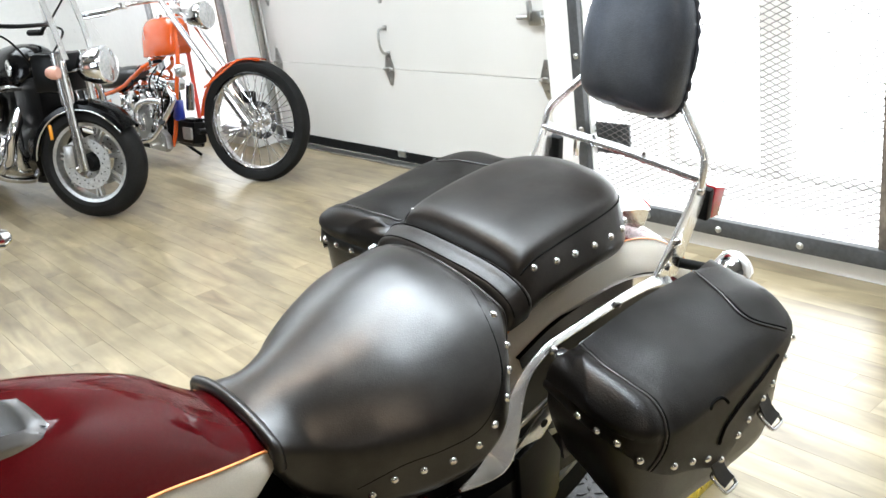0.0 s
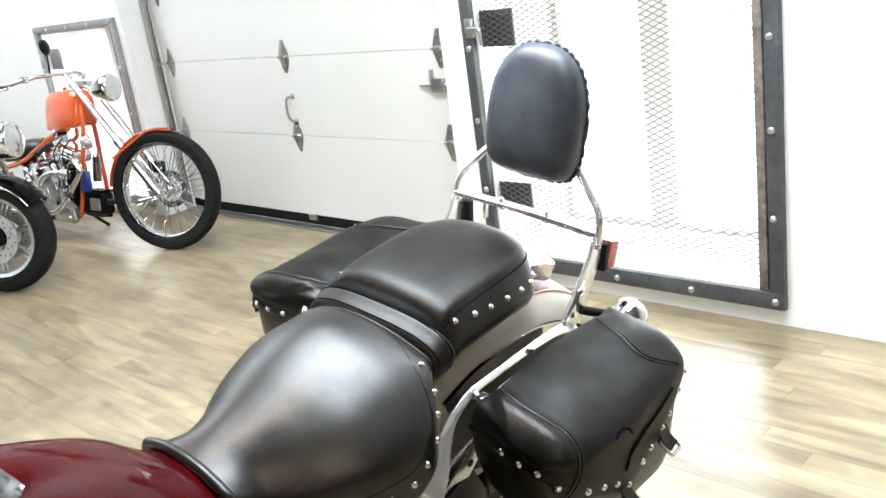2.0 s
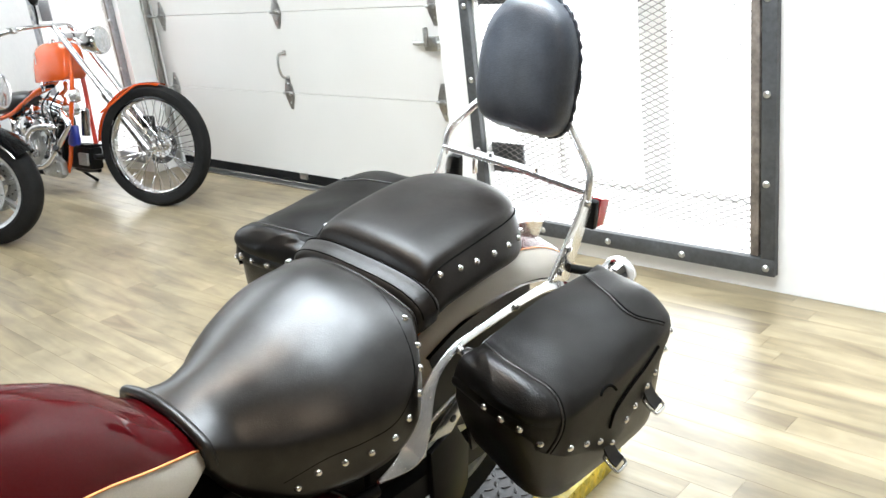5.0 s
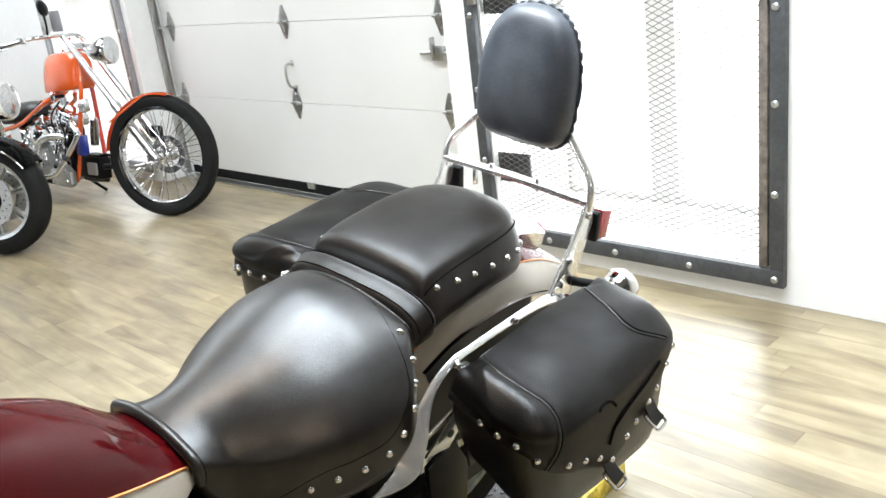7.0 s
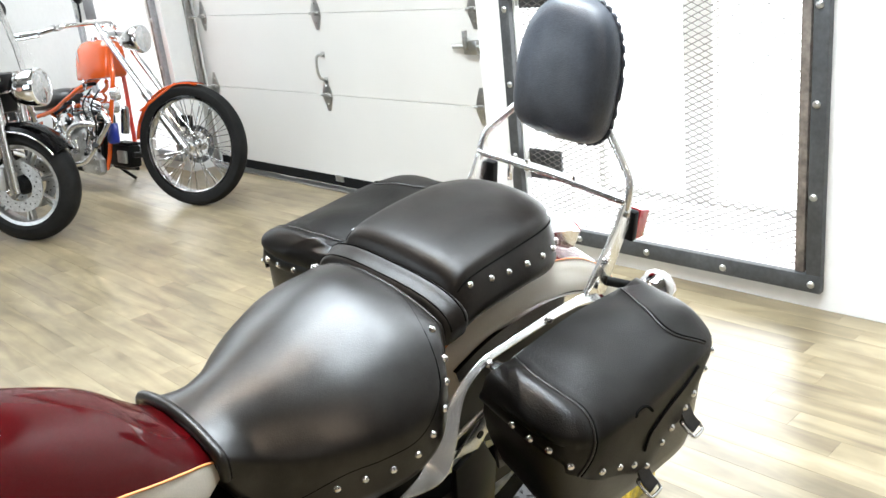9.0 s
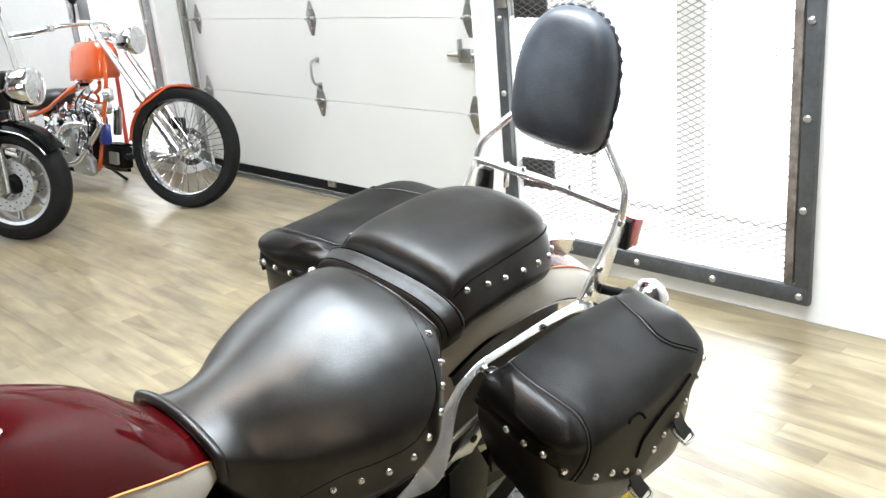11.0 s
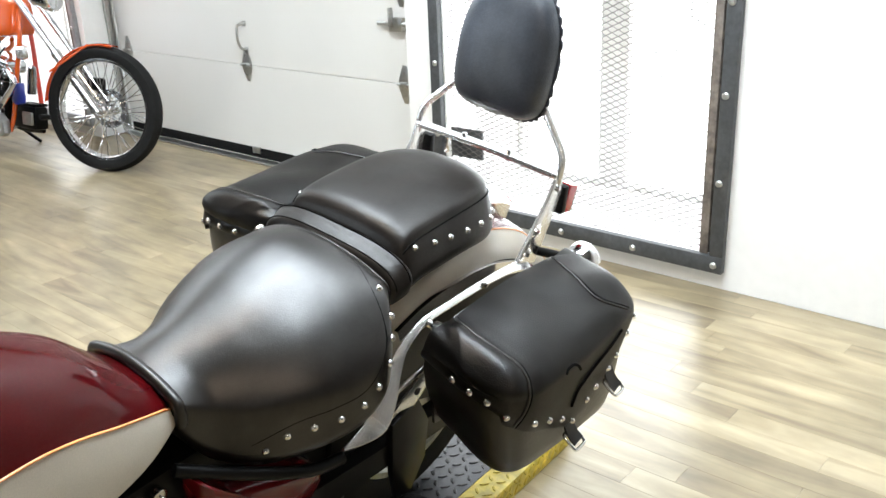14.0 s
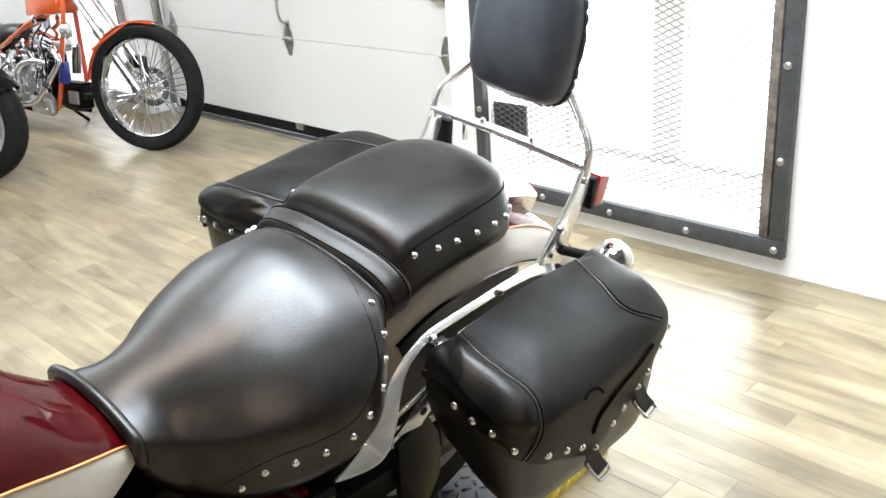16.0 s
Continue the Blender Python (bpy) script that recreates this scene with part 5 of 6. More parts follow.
def finned_cylinder(parent, foot, head, size, fins, metal):
    """A cooling-finned engine cylinder from foot to head, with a rocker cover."""
    foot, head = Vector(foot), Vector(head)
    m = along(foot, head)
    n = (head - foot).length
    cyl = part("cylinder", turned([(0, 0), (0, size * 0.72), (n, size * 0.72), (n, 0)], m, 20), M_ALLOY_DARK, parent)
    for i in range(fins):
        x = n * (i + 0.5) / fins
        part("cooling_fin", turned([(x - 0.003, 0.01), (x - 0.003, size), (x + 0.003, size), (x + 0.003, 0.01)], m, 20), metal, cyl)
    part("rocker_cover", turned([(n, 0), (n, size * 0.95), (n + 0.02, size * 1.0), (n + 0.045, size * 0.85), (n + 0.055, size * 0.4), (n + 0.056, 0)], m, 20), M_CHROME, cyl, "chrome rocker cover")
    return cyl


# in this frame x runs from the nose to the tail, y to the bike's right, z up
chop = thing("chopper_motorcycle", pose(2.375, 4.71, 0, 0, 0, 95) @ pose(0, 0, 0, 8, 0, 0) @ pose(-5.08, 0, 0), "orange chopper motorcycle with long chrome forks and a spoked front wheel", "motorcycle")
STEER = pose(5.08, 0, 0.358, 0, 0, 23)          # the turned front wheel
wire_wheel(STEER @ pose(0, 0, 0, 0, 0, 90), chop, 0.358, 0.285, 0.09, 48, "skinny front tyre on a wire spoke wheel")
neck = Vector((5.97, -0.02, 1.045))
for s in (-1, 1):
    low = STEER @ Vector((0.0, 0.085 * s, 0.0))
    n = (STEER.to_3x3() @ Vector((0, 1, 0))) * 0.085 * s
    top = neck + n
    mid = low.lerp(top, 0.42)
    leg = part("fork_leg", rod(low - (top - low).normalized() * 0.03, mid, 0.027, 16), M_CHROME_DULL, chop, "polished fork slider")
    part("fork_tube", rod(mid, top + (top - low).normalized() * 0.05, 0.019, 14), M_CHROME, leg, "chrome fork tube")
    part("seal_ring", turned([(-0.012, 0.018), (-0.012, 0.030), (0.014, 0.030), (0.014, 0.018)], along(mid, top), 16), M_CHROME, leg)
    part("axle_nut", rod(low, low + n.normalized() * s * s * 0.035, 0.016, 8), M_CHROME, leg)
    part("triple_clamp", rod(low.lerp(top, 0.93), low.lerp(neck, 0.93), 0.028, 10), M_CHROME, leg)
# front fender hugging the tyre
rings = []
for i in range(27):
    a = radians(4 + i * 3.8)
    r = 0.367
    rings.append([STEER @ Vector((r * math.cos(a) * (1 + o), y, r * math.sin(a) * (1 + o))) for y, o in ((-0.038, -0.03), (-0.036, -0.010), (-0.026, 0.0), (0, 0.007), (0.026, 0.0), (0.036, -0.010), (0.038, -0.03))])
ff = part("front_fender", thick(loft(rings, closed=False), 0.003), M_ORANGE, chop, "orange front fender")
for s in (-1, 1):
    part("fender_stay", rod(STEER @ Vector((0.05, 0.06 * s, 0.36)), STEER @ Vector((0.30, 0.062 * s, 0.20)), 0.006), M_ORANGE, ff)
part("brake_rotor", turned([(-0.002, 0.075), (-0.002, 0.112), (0.002, 0.112), (0.002, 0.075)], STEER @ pose(0, -0.05, 0, 0, 0, 90), 32, closed=True), M_CHROME_DARK, chop, "brake rotor")
part("brake_caliper", moved(block(0.03, -0.075, 0.10, 0.13, -0.03, 0.17, 0.012), STEER), M_BLACK, chop, "black brake caliper")
# bars, risers, headlight, mirror
fwd = STEER.to_3x3() @ Vector((1, 0, 0))
sid = STEER.to_3x3() @ Vector((0, 1, 0))
clamp = neck + Vector((0.02, 0, -0.055))
bar = part("handlebar", tube([clamp + sid * 0.34 + fwd * 0.22 + Vector((0, 0, 0.02)), clamp + sid * 0.26 + fwd * 0.10 + Vector((0, 0, 0.06)), clamp + sid * 0.10 + Vector((0, 0, 0.08)), clamp + sid * -0.10 + Vector((0, 0, 0.08)), clamp + sid * -0.26 + fwd * 0.10 + Vector((0, 0, 0.06)), clamp + sid * -0.34 + fwd * 0.22 + Vector((0, 0, 0.02))], 0.013), M_CHROME, chop, "chrome handlebar")
for s in (-1, 1):
    a, b = clamp + sid * 0.34 * s + fwd * 0.22 + Vector((0, 0, 0.02)), clamp + sid * 0.40 * s + fwd * 0.36
    part("grip", turned([(0, 0), (0, 0.019), (0.02, 0.021), (0.06, 0.019), (0.10, 0.021), (0.14, 0.019), (0.15, 0.012), (0.15, 0)], along(a, b), 14), M_CHROME_DULL, bar, "ribbed metal grip")
    part("lever", tube([a + Vector((0, 0, -0.01)), a + fwd * -0.03 + sid * 0.05 * s + Vector((0, 0, -0.02)), b + fwd * -0.03 + sid * 0.03 * s + Vector((0, 0, -0.02))], 0.006), M_CHROME, bar)
    part("riser", rod(neck + sid * 0.05 * s, clamp + sid * 0.05 * s + Vector((0, 0, 0.08)), 0.014), M_CHROME, bar)
    part("switch_block", block(-0.035, -0.02, -0.02, 0.035, 0.02, 0.02, 0.008, bm=None), M_CHROME, bar).matrix_local = Matrix.Translation(clamp + sid * 0.29 * s + fwd * 0.14 + Vector((0, 0, 0.05)))
stem = clamp + sid * 0.24 + Vector((-0.02, 0, 0.08))
part("mirror", turned([(-0.02, 0), (-0.018, 0.03), (-0.006, 0.048), (0.006, 0.05), (0.008, 0.044), (0.006, 0)], Matrix.Translation(stem + Vector((0.02, 0, 0.16))) @ pose(0, 0, 0, 0, 15, 30), 20), M_BLACK, bar, "small round black mirror")
part("mirror_stem", tube([stem, stem + Vector((0, 0, 0.06)), stem + Vector((0.02, 0, 0.15))], 0.006), M_BLACK, bar)
hl = Vector((5.515, 0.02, 0.97))
head = part("headlight", turned([(-0.02, 0.080), (-0.012, 0.086), (0.004, 0.086), (0.03, 0.080), (0.09, 0.060), (0.14, 0.030), (0.155, 0.0)], Matrix.Translation(hl) @ pose(0, 0, 0, 0, 6, 23), 28), M_CHROME, chop, "chrome bullet headlight")
part("lens", turned([(-0.019, 0.0), (-0.034, 0.0), (-0.030, 0.040), (-0.021, 0.076), (-0.012, 0.079)], Matrix.Translation(hl) @ pose(0, 0, 0, 0, 6, 23), 28), M_LENS, head, "clear headlight lens")
part("headlight_bracket", rod(hl + Vector((0.06, 0, -0.06)), (5.83, 0.0, 0.98), 0.014), M_CHROME, head)
# tank, frame, seat
CT = [(5.845, 0.038, 0.93, 0.8), (5.86, 0.065, 0.95, 0.765), (5.9, 0.08, 0.965, 0.745), (5.98, 0.087, 0.972, 0.735), (6.1, 0.09, 0.968, 0.725), (6.2, 0.085, 0.955, 0.72), (6.255, 0.072, 0.925, 0.722), (6.28, 0.046, 0.88, 0.74)]
ct = part("fuel_tank", cushion(5.845, 6.28, 34, CT, 3.6, 3.0, 25, 0.01), M_ORANGE, chop, "orange peanut fuel tank")
part("fuel_cap", rod((6.05, 0.03, 0.958), (6.05, 0.03, 0.984), 0.025, 16), M_CHROME, ct)
part("tank_decal", turned([(0, 0), (0.003, 0.02), (0.003, 0.05), (0, 0.055)], Matrix.Translation((6.235, 0.066, 0.85)) @ pose(0, 0, 0, 0, 0, 70), 20), M_ALLOY, ct, "pale oval panel")
part("frame_backbone", tube([(5.84, 0, 0.93), (6.1, 0, 0.74), (6.4, 0, 0.64), (7.0, 0, 0.52), (7.5, 0, 0.36)], 0.026), M_ORANGE, chop, "orange frame backbone")
for s in (-1, 1):
    tube_at = [(5.86, 0.03, 0.90), (5.82, 0.06, 0.72), (5.88, 0.06, 0.50), (5.945, 0.06, 0.25), (6.0, 0.06, 0.145)] if s > 0 else [(5.90, -0.03, 0.90), (5.90, -0.06, 0.737), (5.863, -0.06, 0.508), (5.836, -0.06, 0.337), (5.83, -0.06, 0.16)]
    part("down_tube", tube(tube_at, 0.0145), M_ORANGE if s > 0 else M_ORANGE_DARK, chop, "orange frame tube")
    part("lower_rail", tube([(5.83 if s < 0 else 6.0, 0.06 * s, 0.15), (6.12, 0.10 * s, 0.13), (6.4, 0.135 * s, 0.145), (6.9, 0.14 * s, 0.16), (7.5, 0.15 * s, 0.30)], 0.015), M_BLACK, chop)
    part("seat_stay", tube([(6.12, 0.06 * s, 0.70), (6.207, 0.10 * s, 0.652), (6.392, 0.105 * s, 0.575), (6.615, 0.11 * s, 0.49), (7.1, 0.14 * s, 0.40), (7.5, 0.15 * s, 0.32)], 0.0155), M_ORANGE, chop)
SEATC = [(6.42, 0.05, 0.625, 0.585), (6.47, 0.09, 0.645, 0.56), (6.58, 0.125, 0.65, 0.53), (6.75, 0.15, 0.63, 0.51), (6.95, 0.15, 0.645, 0.52), (7.08, 0.10, 0.67, 0.55)]
part("seat", cushion(6.42, 7.08, 30, SEATC, 2.6, 2.2, 21, 0.015), M_LEATHER, chop, "thin black leather solo seat")
# V-twin
# added block that gives the dark gaps between the engine's parts
part("engine_core", block(6.08, -0.09, 0.16, 6.62, 0.03, 0.50, 0.03), M_BLACK, chop, "black block standing for the dark gaps of the engine")
part("crankcase", turned([(-0.11, 0), (-0.11, 0.11), (-0.08, 0.15), (0.08, 0.15), (0.11, 0.11), (0.11, 0)], pose(6.26, 0, 0.26, 0, 0, 90), 28), M_ALLOY, chop, "polished crankcase")
part("transmission", block(6.36, -0.12, 0.16, 6.86, 0.12, 0.36, 0.04, 3), M_CHROME_DULL, chop, "chrome transmission case")


def vee_cylinder(foot, head, cover, metal):
    """A finned cylinder whose head carries a ribbed rectangular rocker box."""
    cyl = finned_cylinder(chop, foot, head, 0.078, 7, metal)
    x, y, z, tilt = cover
    m = pose(x, y, z, 0, tilt, 0)
    box = part("rocker_box", moved(block(-0.115, -0.075, -0.045, 0.115, 0.085, 0.040, 0.024, 3), m), M_CHROME, cyl, "ribbed chrome rocker box")
    for dz in (-0.018, 0.004):
        part("rib", moved(block(-0.122, -0.08, dz - 0.004, 0.122, 0.092, dz + 0.004, 0.003), m), M_CHROME_DULL, box)
    for dx in (-0.08, 0.0, 0.08):
        part("bolt", moved(rod((dx, 0.05, 0.036), (dx, 0.05, 0.048), 0.009, 8), m), M_CHROME, box)


vee_cylinder((6.24, 0, 0.34), (6.12, 0, 0.52), (6.09, 0.0, 0.565, -14), M_CHROME_DULL)
vee_cylinder((6.36, 0, 0.32), (6.43, 0, 0.44), (6.45, 0.0, 0.495, 14), M_CHROME_DULL)
# stands for the bright end of the front rocker cover
part("intake_cover", turned([(-0.03, 0), (-0.03, 0.035), (0.0, 0.05), (0.035, 0.04), (0.045, 0)], Matrix.Translation((5.83, 0.04, 0.637)) @ pose(0, 0, 0, 0, 0, 60), 20), M_CHROME_LIGHT, chop, "bright rounded bulge of the front rocker cover")
part("coil_cover", turned([(0, 0), (0, 0.034), (0.012, 0.038), (0.022, 0.028), (0.024, 0)], Matrix.Translation((6.118, 0.085, 0.687)) @ pose(0, 0, 0, 0, 0, 70), 20), M_CHROME, chop, "round chrome coil cover")
part("coil_bracket", rod((6.118, 0.02, 0.69), (6.118, 0.09, 0.687), 0.012), M_BLACK, chop)
part("cam_cover", moved(plate([(-0.13, -0.05), (-0.09, -0.075), (0.10, -0.07), (0.13, -0.03), (0.13, 0.03), (0.07, 0.06), (-0.06, 0.065), (-0.12, 0.03)], 0.05, Matrix(((1, 0, 0, 6.08), (0, 0, -1, 0.13), (0, 1, 0, 0.185), (0, 0, 0, 1))), 0.014), Matrix.Identity(4)), M_ALLOY, chop, "cast alloy cam cover")
for dx, dz in ((-0.09, -0.03), (-0.08, 0.03), (0.0, 0.04), (0.09, 0.01), (0.08, -0.045)):
    part("bolt", rod((6.08 + dx, 0.12, 0.185 + dz), (6.08 + dx, 0.142, 0.185 + dz), 0.008, 8), M_CHROME, chop)
for k, (x0, x1) in enumerate(((6.10, 6.03), (6.14, 6.08), (6.26, 6.34), (6.30, 6.40))):
    rodt = part("pushrod_tube", rod((x0, 0.115, 0.25), (x1, 0.085, 0.50 if k < 2 else 0.45), 0.009), M_CHROME, chop, "chrome pushrod tube")
    part("tappet_base", rod((x0, 0.117, 0.235), (x0, 0.113, 0.275), 0.016, 12), M_CHROME_DULL, rodt)
part("exhaust_pipe", tube([(5.98, 0.07, 0.53), (5.88, 0.11, 0.52), (5.80, 0.13, 0.455), (5.90, 0.13, 0.363), (6.018, 0.135, 0.258), (6.16, 0.15, 0.18), (6.5, 0.20, 0.17), (7.6, 0.25, 0.24)], 0.0185, 8), M_CHROME, chop, "chrome exhaust pipe")
part("exhaust_pipe", tube([(6.02, 0.08, 0.43), (6.07, 0.14, 0.442), (6.193, 0.155, 0.423), (6.269, 0.16, 0.369), (6.28, 0.165, 0.30), (6.40, 0.19, 0.24), (6.8, 0.22, 0.23), (7.6, 0.25, 0.31)], 0.0215, 8), M_CHROME_LIGHT, chop, "bright chrome exhaust pipe")
part("air_cleaner", turned([(0, 0), (0, 0.062), (0.018, 0.072), (0.04, 0.068), (0.05, 0.05), (0.055, 0)], Matrix.Translation((6.33, 0.10, 0.43)) @ pose(0, 0, 0, 0, 0, 90), 24), M_CHROME, chop, "round chrome air cleaner")
part("carburettor", block(6.20, 0.02, 0.40, 6.30, 0.10, 0.48, 0.018), M_ALLOY, chop)
rng = random.Random(5)
for k in range(24):
    q0 = Vector((rng.uniform(5.98, 6.50), rng.uniform(0.05, 0.12), rng.uniform(0.20, 0.52)))
    q1 = q0 + Vector((rng.uniform(-0.06, 0.06), rng.uniform(-0.01, 0.04), rng.uniform(-0.06, 0.06)))
    bm = rod(q0, q1, rng.uniform(0.007, 0.018), 10)
    rod(q1, q1 + (q1 - q0).normalized() * 0.010, rng.uniform(0.010, 0.024), 8, bm)
    part("engine_fitting", bm, rng.choice((M_CHROME, M_CHROME_DARK, M_CHROME_DULL, M_ALLOY, M_BLACK)), chop)
for x in (5.99, 6.10, 6.34):
    part("cable", tube([(x, 0.06, 0.66), (x + 0.04, 0.11, 0.56), (x - 0.02, 0.12, 0.44), (x + 0.04, 0.11, 0.30)], 0.005, 5), M_RUBBER, chop)
part("oil_tank", turned([(-0.11, 0), (-0.11, 0.075), (-0.09, 0.09), (0.09, 0.09), (0.11, 0.075), (0.11, 0)], pose(6.66, 0, 0.42, 0, 0, 90), 24), M_CHROME, chop, "round chrome oil tank")
part("oil_filter", turned([(0, 0), (0, 0.026), (0.10, 0.028), (0.16, 0.024), (0.175, 0.010), (0.175, 0)], along(Vector((5.78, 0.03, 0.39)), Vector((5.755, 0.03, 0.57))), 18), M_CHROME_DARK, chop, "slim polished oil filter")
part("blue_rag", loft([[Vector((5.83 + dx + 0.055 * k * math.cos(a), 0.085 + 0.022 * math.sin(a), z)) for a in (math.tau * i / 14 for i in range(14))] for z, k, dx in ((0.455, 0.2, -0.03), (0.44, 0.6, -0.02), (0.40, 0.9, -0.01), (0.36, 1.25, 0.0), (0.335, 1.2, 0.005), (0.325, 0.5, 0.0))]), M_BLUE, chop, "deep blue cloth hanging by the engine")
reg = part("regulator", block(5.76, -0.06, 0.165, 6.02, 0.03, 0.31, 0.018), M_BLACK, chop, "black regulator box before the engine")
part("regulator_face", block(5.775, 0.03, 0.195, 5.88, 0.05, 0.275, 0.008), M_ALLOY, reg, "silver regulator face")
for k in range(5):
    part("cooling_fin", block(5.755, -0.055 + 0.018 * k, 0.308, 5.95, -0.048 + 0.018 * k, 0.326, 0.001), M_BLACK, reg)
part("forward_control", tube([(5.83, -0.06, 0.24), (5.74, -0.02, 0.25), (5.66, 0.0, 0.257)], 0.012), M_CHROME, chop)
part("foot_peg", rod((5.66, -0.03, 0.255), (5.655, 0.06, 0.262), 0.018), M_DARK, chop)
part("kick_stand", tube([(6.22, -0.12, 0.14), (6.16, -0.17, 0.08), (6.14, -0.22, 0.036)], 0.011), M_BLACK, chop)
wire_wheel(pose(7.55, 0, 0.33, 0, 0, 90), chop, 0.33, 0.22, 0.20, 40, "wide rear tyre")
rings = []
for i in range(27):
    a = radians(-5 + i * 5.6)
    rings.append([Vector((7.55 + 0.365 * math.cos(a) * (1 + o), y, 0.33 + 0.365 * math.sin(a) * (1 + o))) for y, o in ((-0.125, -0.12), (-0.12, -0.03), (-0.08, 0.0), (0, 0.012), (0.08, 0.0), (0.12, -0.03), (0.125, -0.12))])
part("rear_fender", thick(loft(rings, closed=False), 0.003), M_ORANGE, chop, "orange rear fender")

# ---- the black cruiser in front of it ----
blk = thing("touring_motorcycle", pose(1.51, 4.99, 0, 0, 0, 97) @ pose(0, 0, 0, 6, 0, 0) @ Matrix.Scale(0.97, 4) @ pose(-5.55, 0, 0), "black cruiser motorcycle with windshield, chrome crash bar and cast wheels", "motorcycle", "black cruisers in a row")
TURNED = pose(5.55, 0, 0.328, 0, 0, 31)
AX = TURNED @ pose(0, 0, 0, 0, 0, 90)
wheel = part("front_wheel", turned([(-0.045, 0.225), (-0.066, 0.25), (-0.062, 0.29), (-0.035, 0.319), (0, 0.325), (0.035, 0.319), (0.062, 0.29), (0.066, 0.25), (0.045, 0.225)], AX, 56, closed=True), M_TYRE, blk, "front tyre on a cast alloy wheel")
part("rim", turned([(-0.05, 0.232), (-0.046, 0.212), (-0.02, 0.204), (0.02, 0.204), (0.046, 0.212), (0.05, 0.232)], AX, 48, closed=True), M_ALLOY, wheel, "cast alloy rim")
part("hub", turned([(-0.06, 0), (-0.06, 0.035), (-0.03, 0.055), (0.03, 0.055), (0.06, 0.035), (0.06, 0)], AX, 24), M_DARK, wheel, "dark hub")
for i in range(7):
    a = math.tau * (i + 0.3) / 7
    for d in (-0.07, 0.07):
        p, q = Vector((0, 0.045 * math.cos(a), 0.045 * math.sin(a))), Vector((0, 0.212 * math.cos(a + d), 0.212 * math.sin(a + d)))
        part("spoke", moved(sweep([p, q], [(-0.006, -0.018), (0.006, -0.018), (0.008, 0), (0.006, 0.018), (-0.006, 0.018), (-0.008, 0)], up=(1, 0, 0)), AX), M_ALLOY, wheel)
for s in (-1, 1):
    bm = turned([(0.066 * s, 0.085), (0.066 * s, 0.148), (0.072 * s, 0.148), (0.072 * s, 0.085)], AX, 40, closed=True)
    disc = part("brake_disc", bm, M_DISC, wheel, "drilled steel brake disc")
    bm = bmesh.new()
    for k in range(30):
        a, r = math.tau * k / 30, 0.100 + 0.016 * (k % 3)
        rod(AX @ Vector((0.064 * s, r * math.cos(a), r * math.sin(a))), AX @ Vector((0.0735 * s, r * math.cos(a), r * math.sin(a))), 0.0045, 6, bm)
    tagged(part("drilling", bm, M_DARK, disc), kind="stuff")
    low = TURNED @ Vector((0.0, 0.105 * s, 0.0))
    top = TURNED @ Vector((0.05, 0.105 * s, 0.62))
    mid = low.lerp(top, 0.55)
    leg = part("fork_leg", rod(low - (top - low).normalized() * 0.035, mid, 0.027, 16), M_CHROME_DULL, blk, "silver fork slider")
    part("fork_cover", rod(mid, top, 0.036, 16), M_CHROME_DULL, leg, "silver upper fork cover")
    part("caliper", moved(block(0.05, 0.075 * s - 0.03, -0.02, 0.12, 0.075 * s + 0.03, 0.11, 0.015), TURNED), M_ALLOY, leg, "silver brake caliper")
    sig = TURNED @ Vector((0.02, 0.20 * s, 0.52))
    st = part("signal_stalk", rod(TURNED @ Vector((0.09, 0.10 * s, 0.53)), sig, 0.009), M_CHROME, blk)
    part("turn_signal", turned([(0.04, 0), (0.035, 0.025), (0.01, 0.037), (-0.015, 0.037), (-0.03, 0.028), (-0.036, 0)], Matrix.Translation(sig) @ pose(0, 0, 0, 0, 0, 31), 20), M_PINK, st, "faded pink turn signal lens")
part("amber_reflector", moved(block(0.135, 0.135, 0.15, 0.155, 0.145, 0.235, 0.004), TURNED), M_AMBER, blk, "amber side reflector")
rings = []
for i in range(27):
    a = radians(5 + i * 5.4)
    rings.append([TURNED @ Vector((0.352 * math.cos(a) * (1 + o), y, 0.352 * math.sin(a) * (1 + o))) for y, o in ((-0.088, -0.13), (-0.086, -0.05), (-0.062, -0.01), (0, 0.012), (0.062, -0.01), (0.086, -0.05), (0.088, -0.13))])
fend = part("front_fender", thick(loft(rings, closed=False), 0.003), M_BLACK_GLOSS, blk, "glossy black front fender")
for k in (0, -1):
    part("fender_edge", tube([r[k] for r in rings], 0.005, 1), M_CHROME, fend, "chrome fender edge")
hl = TURNED @ Vector((-0.13, 0, 0.535))
head = part("headlight", turned([(-0.06, 0.098), (-0.05, 0.106), (-0.02, 0.106), (0.03, 0.10), (0.09, 0.075), (0.13, 0.03), (0.135, 0)], Matrix.Translation(hl) @ pose(0, 0, 0, 0, 4, 31), 30), M_CHROME, blk, "large round chrome headlight")
part("lens", turned([(-0.055, 0), (-0.082, 0), (-0.076, 0.045), (-0.062, 0.09), (-0.05, 0.098)], Matrix.Translation(hl) @ pose(0, 0, 0, 0, 4, 31), 28), M_LENS, head, "clear headlight lens")
part("fork_shroud", moved(block(0.02, -0.10, 0.40, 0.24, 0.10, 0.62, 0.03), TURNED), M_BLACK, blk, "black fork shroud")
part("light_bar", rod(TURNED @ Vector((0.03, -0.20, 0.515)), TURNED @ Vector((0.03, 0.20, 0.515)), 0.012), M_CHROME, blk, "chrome light bar")
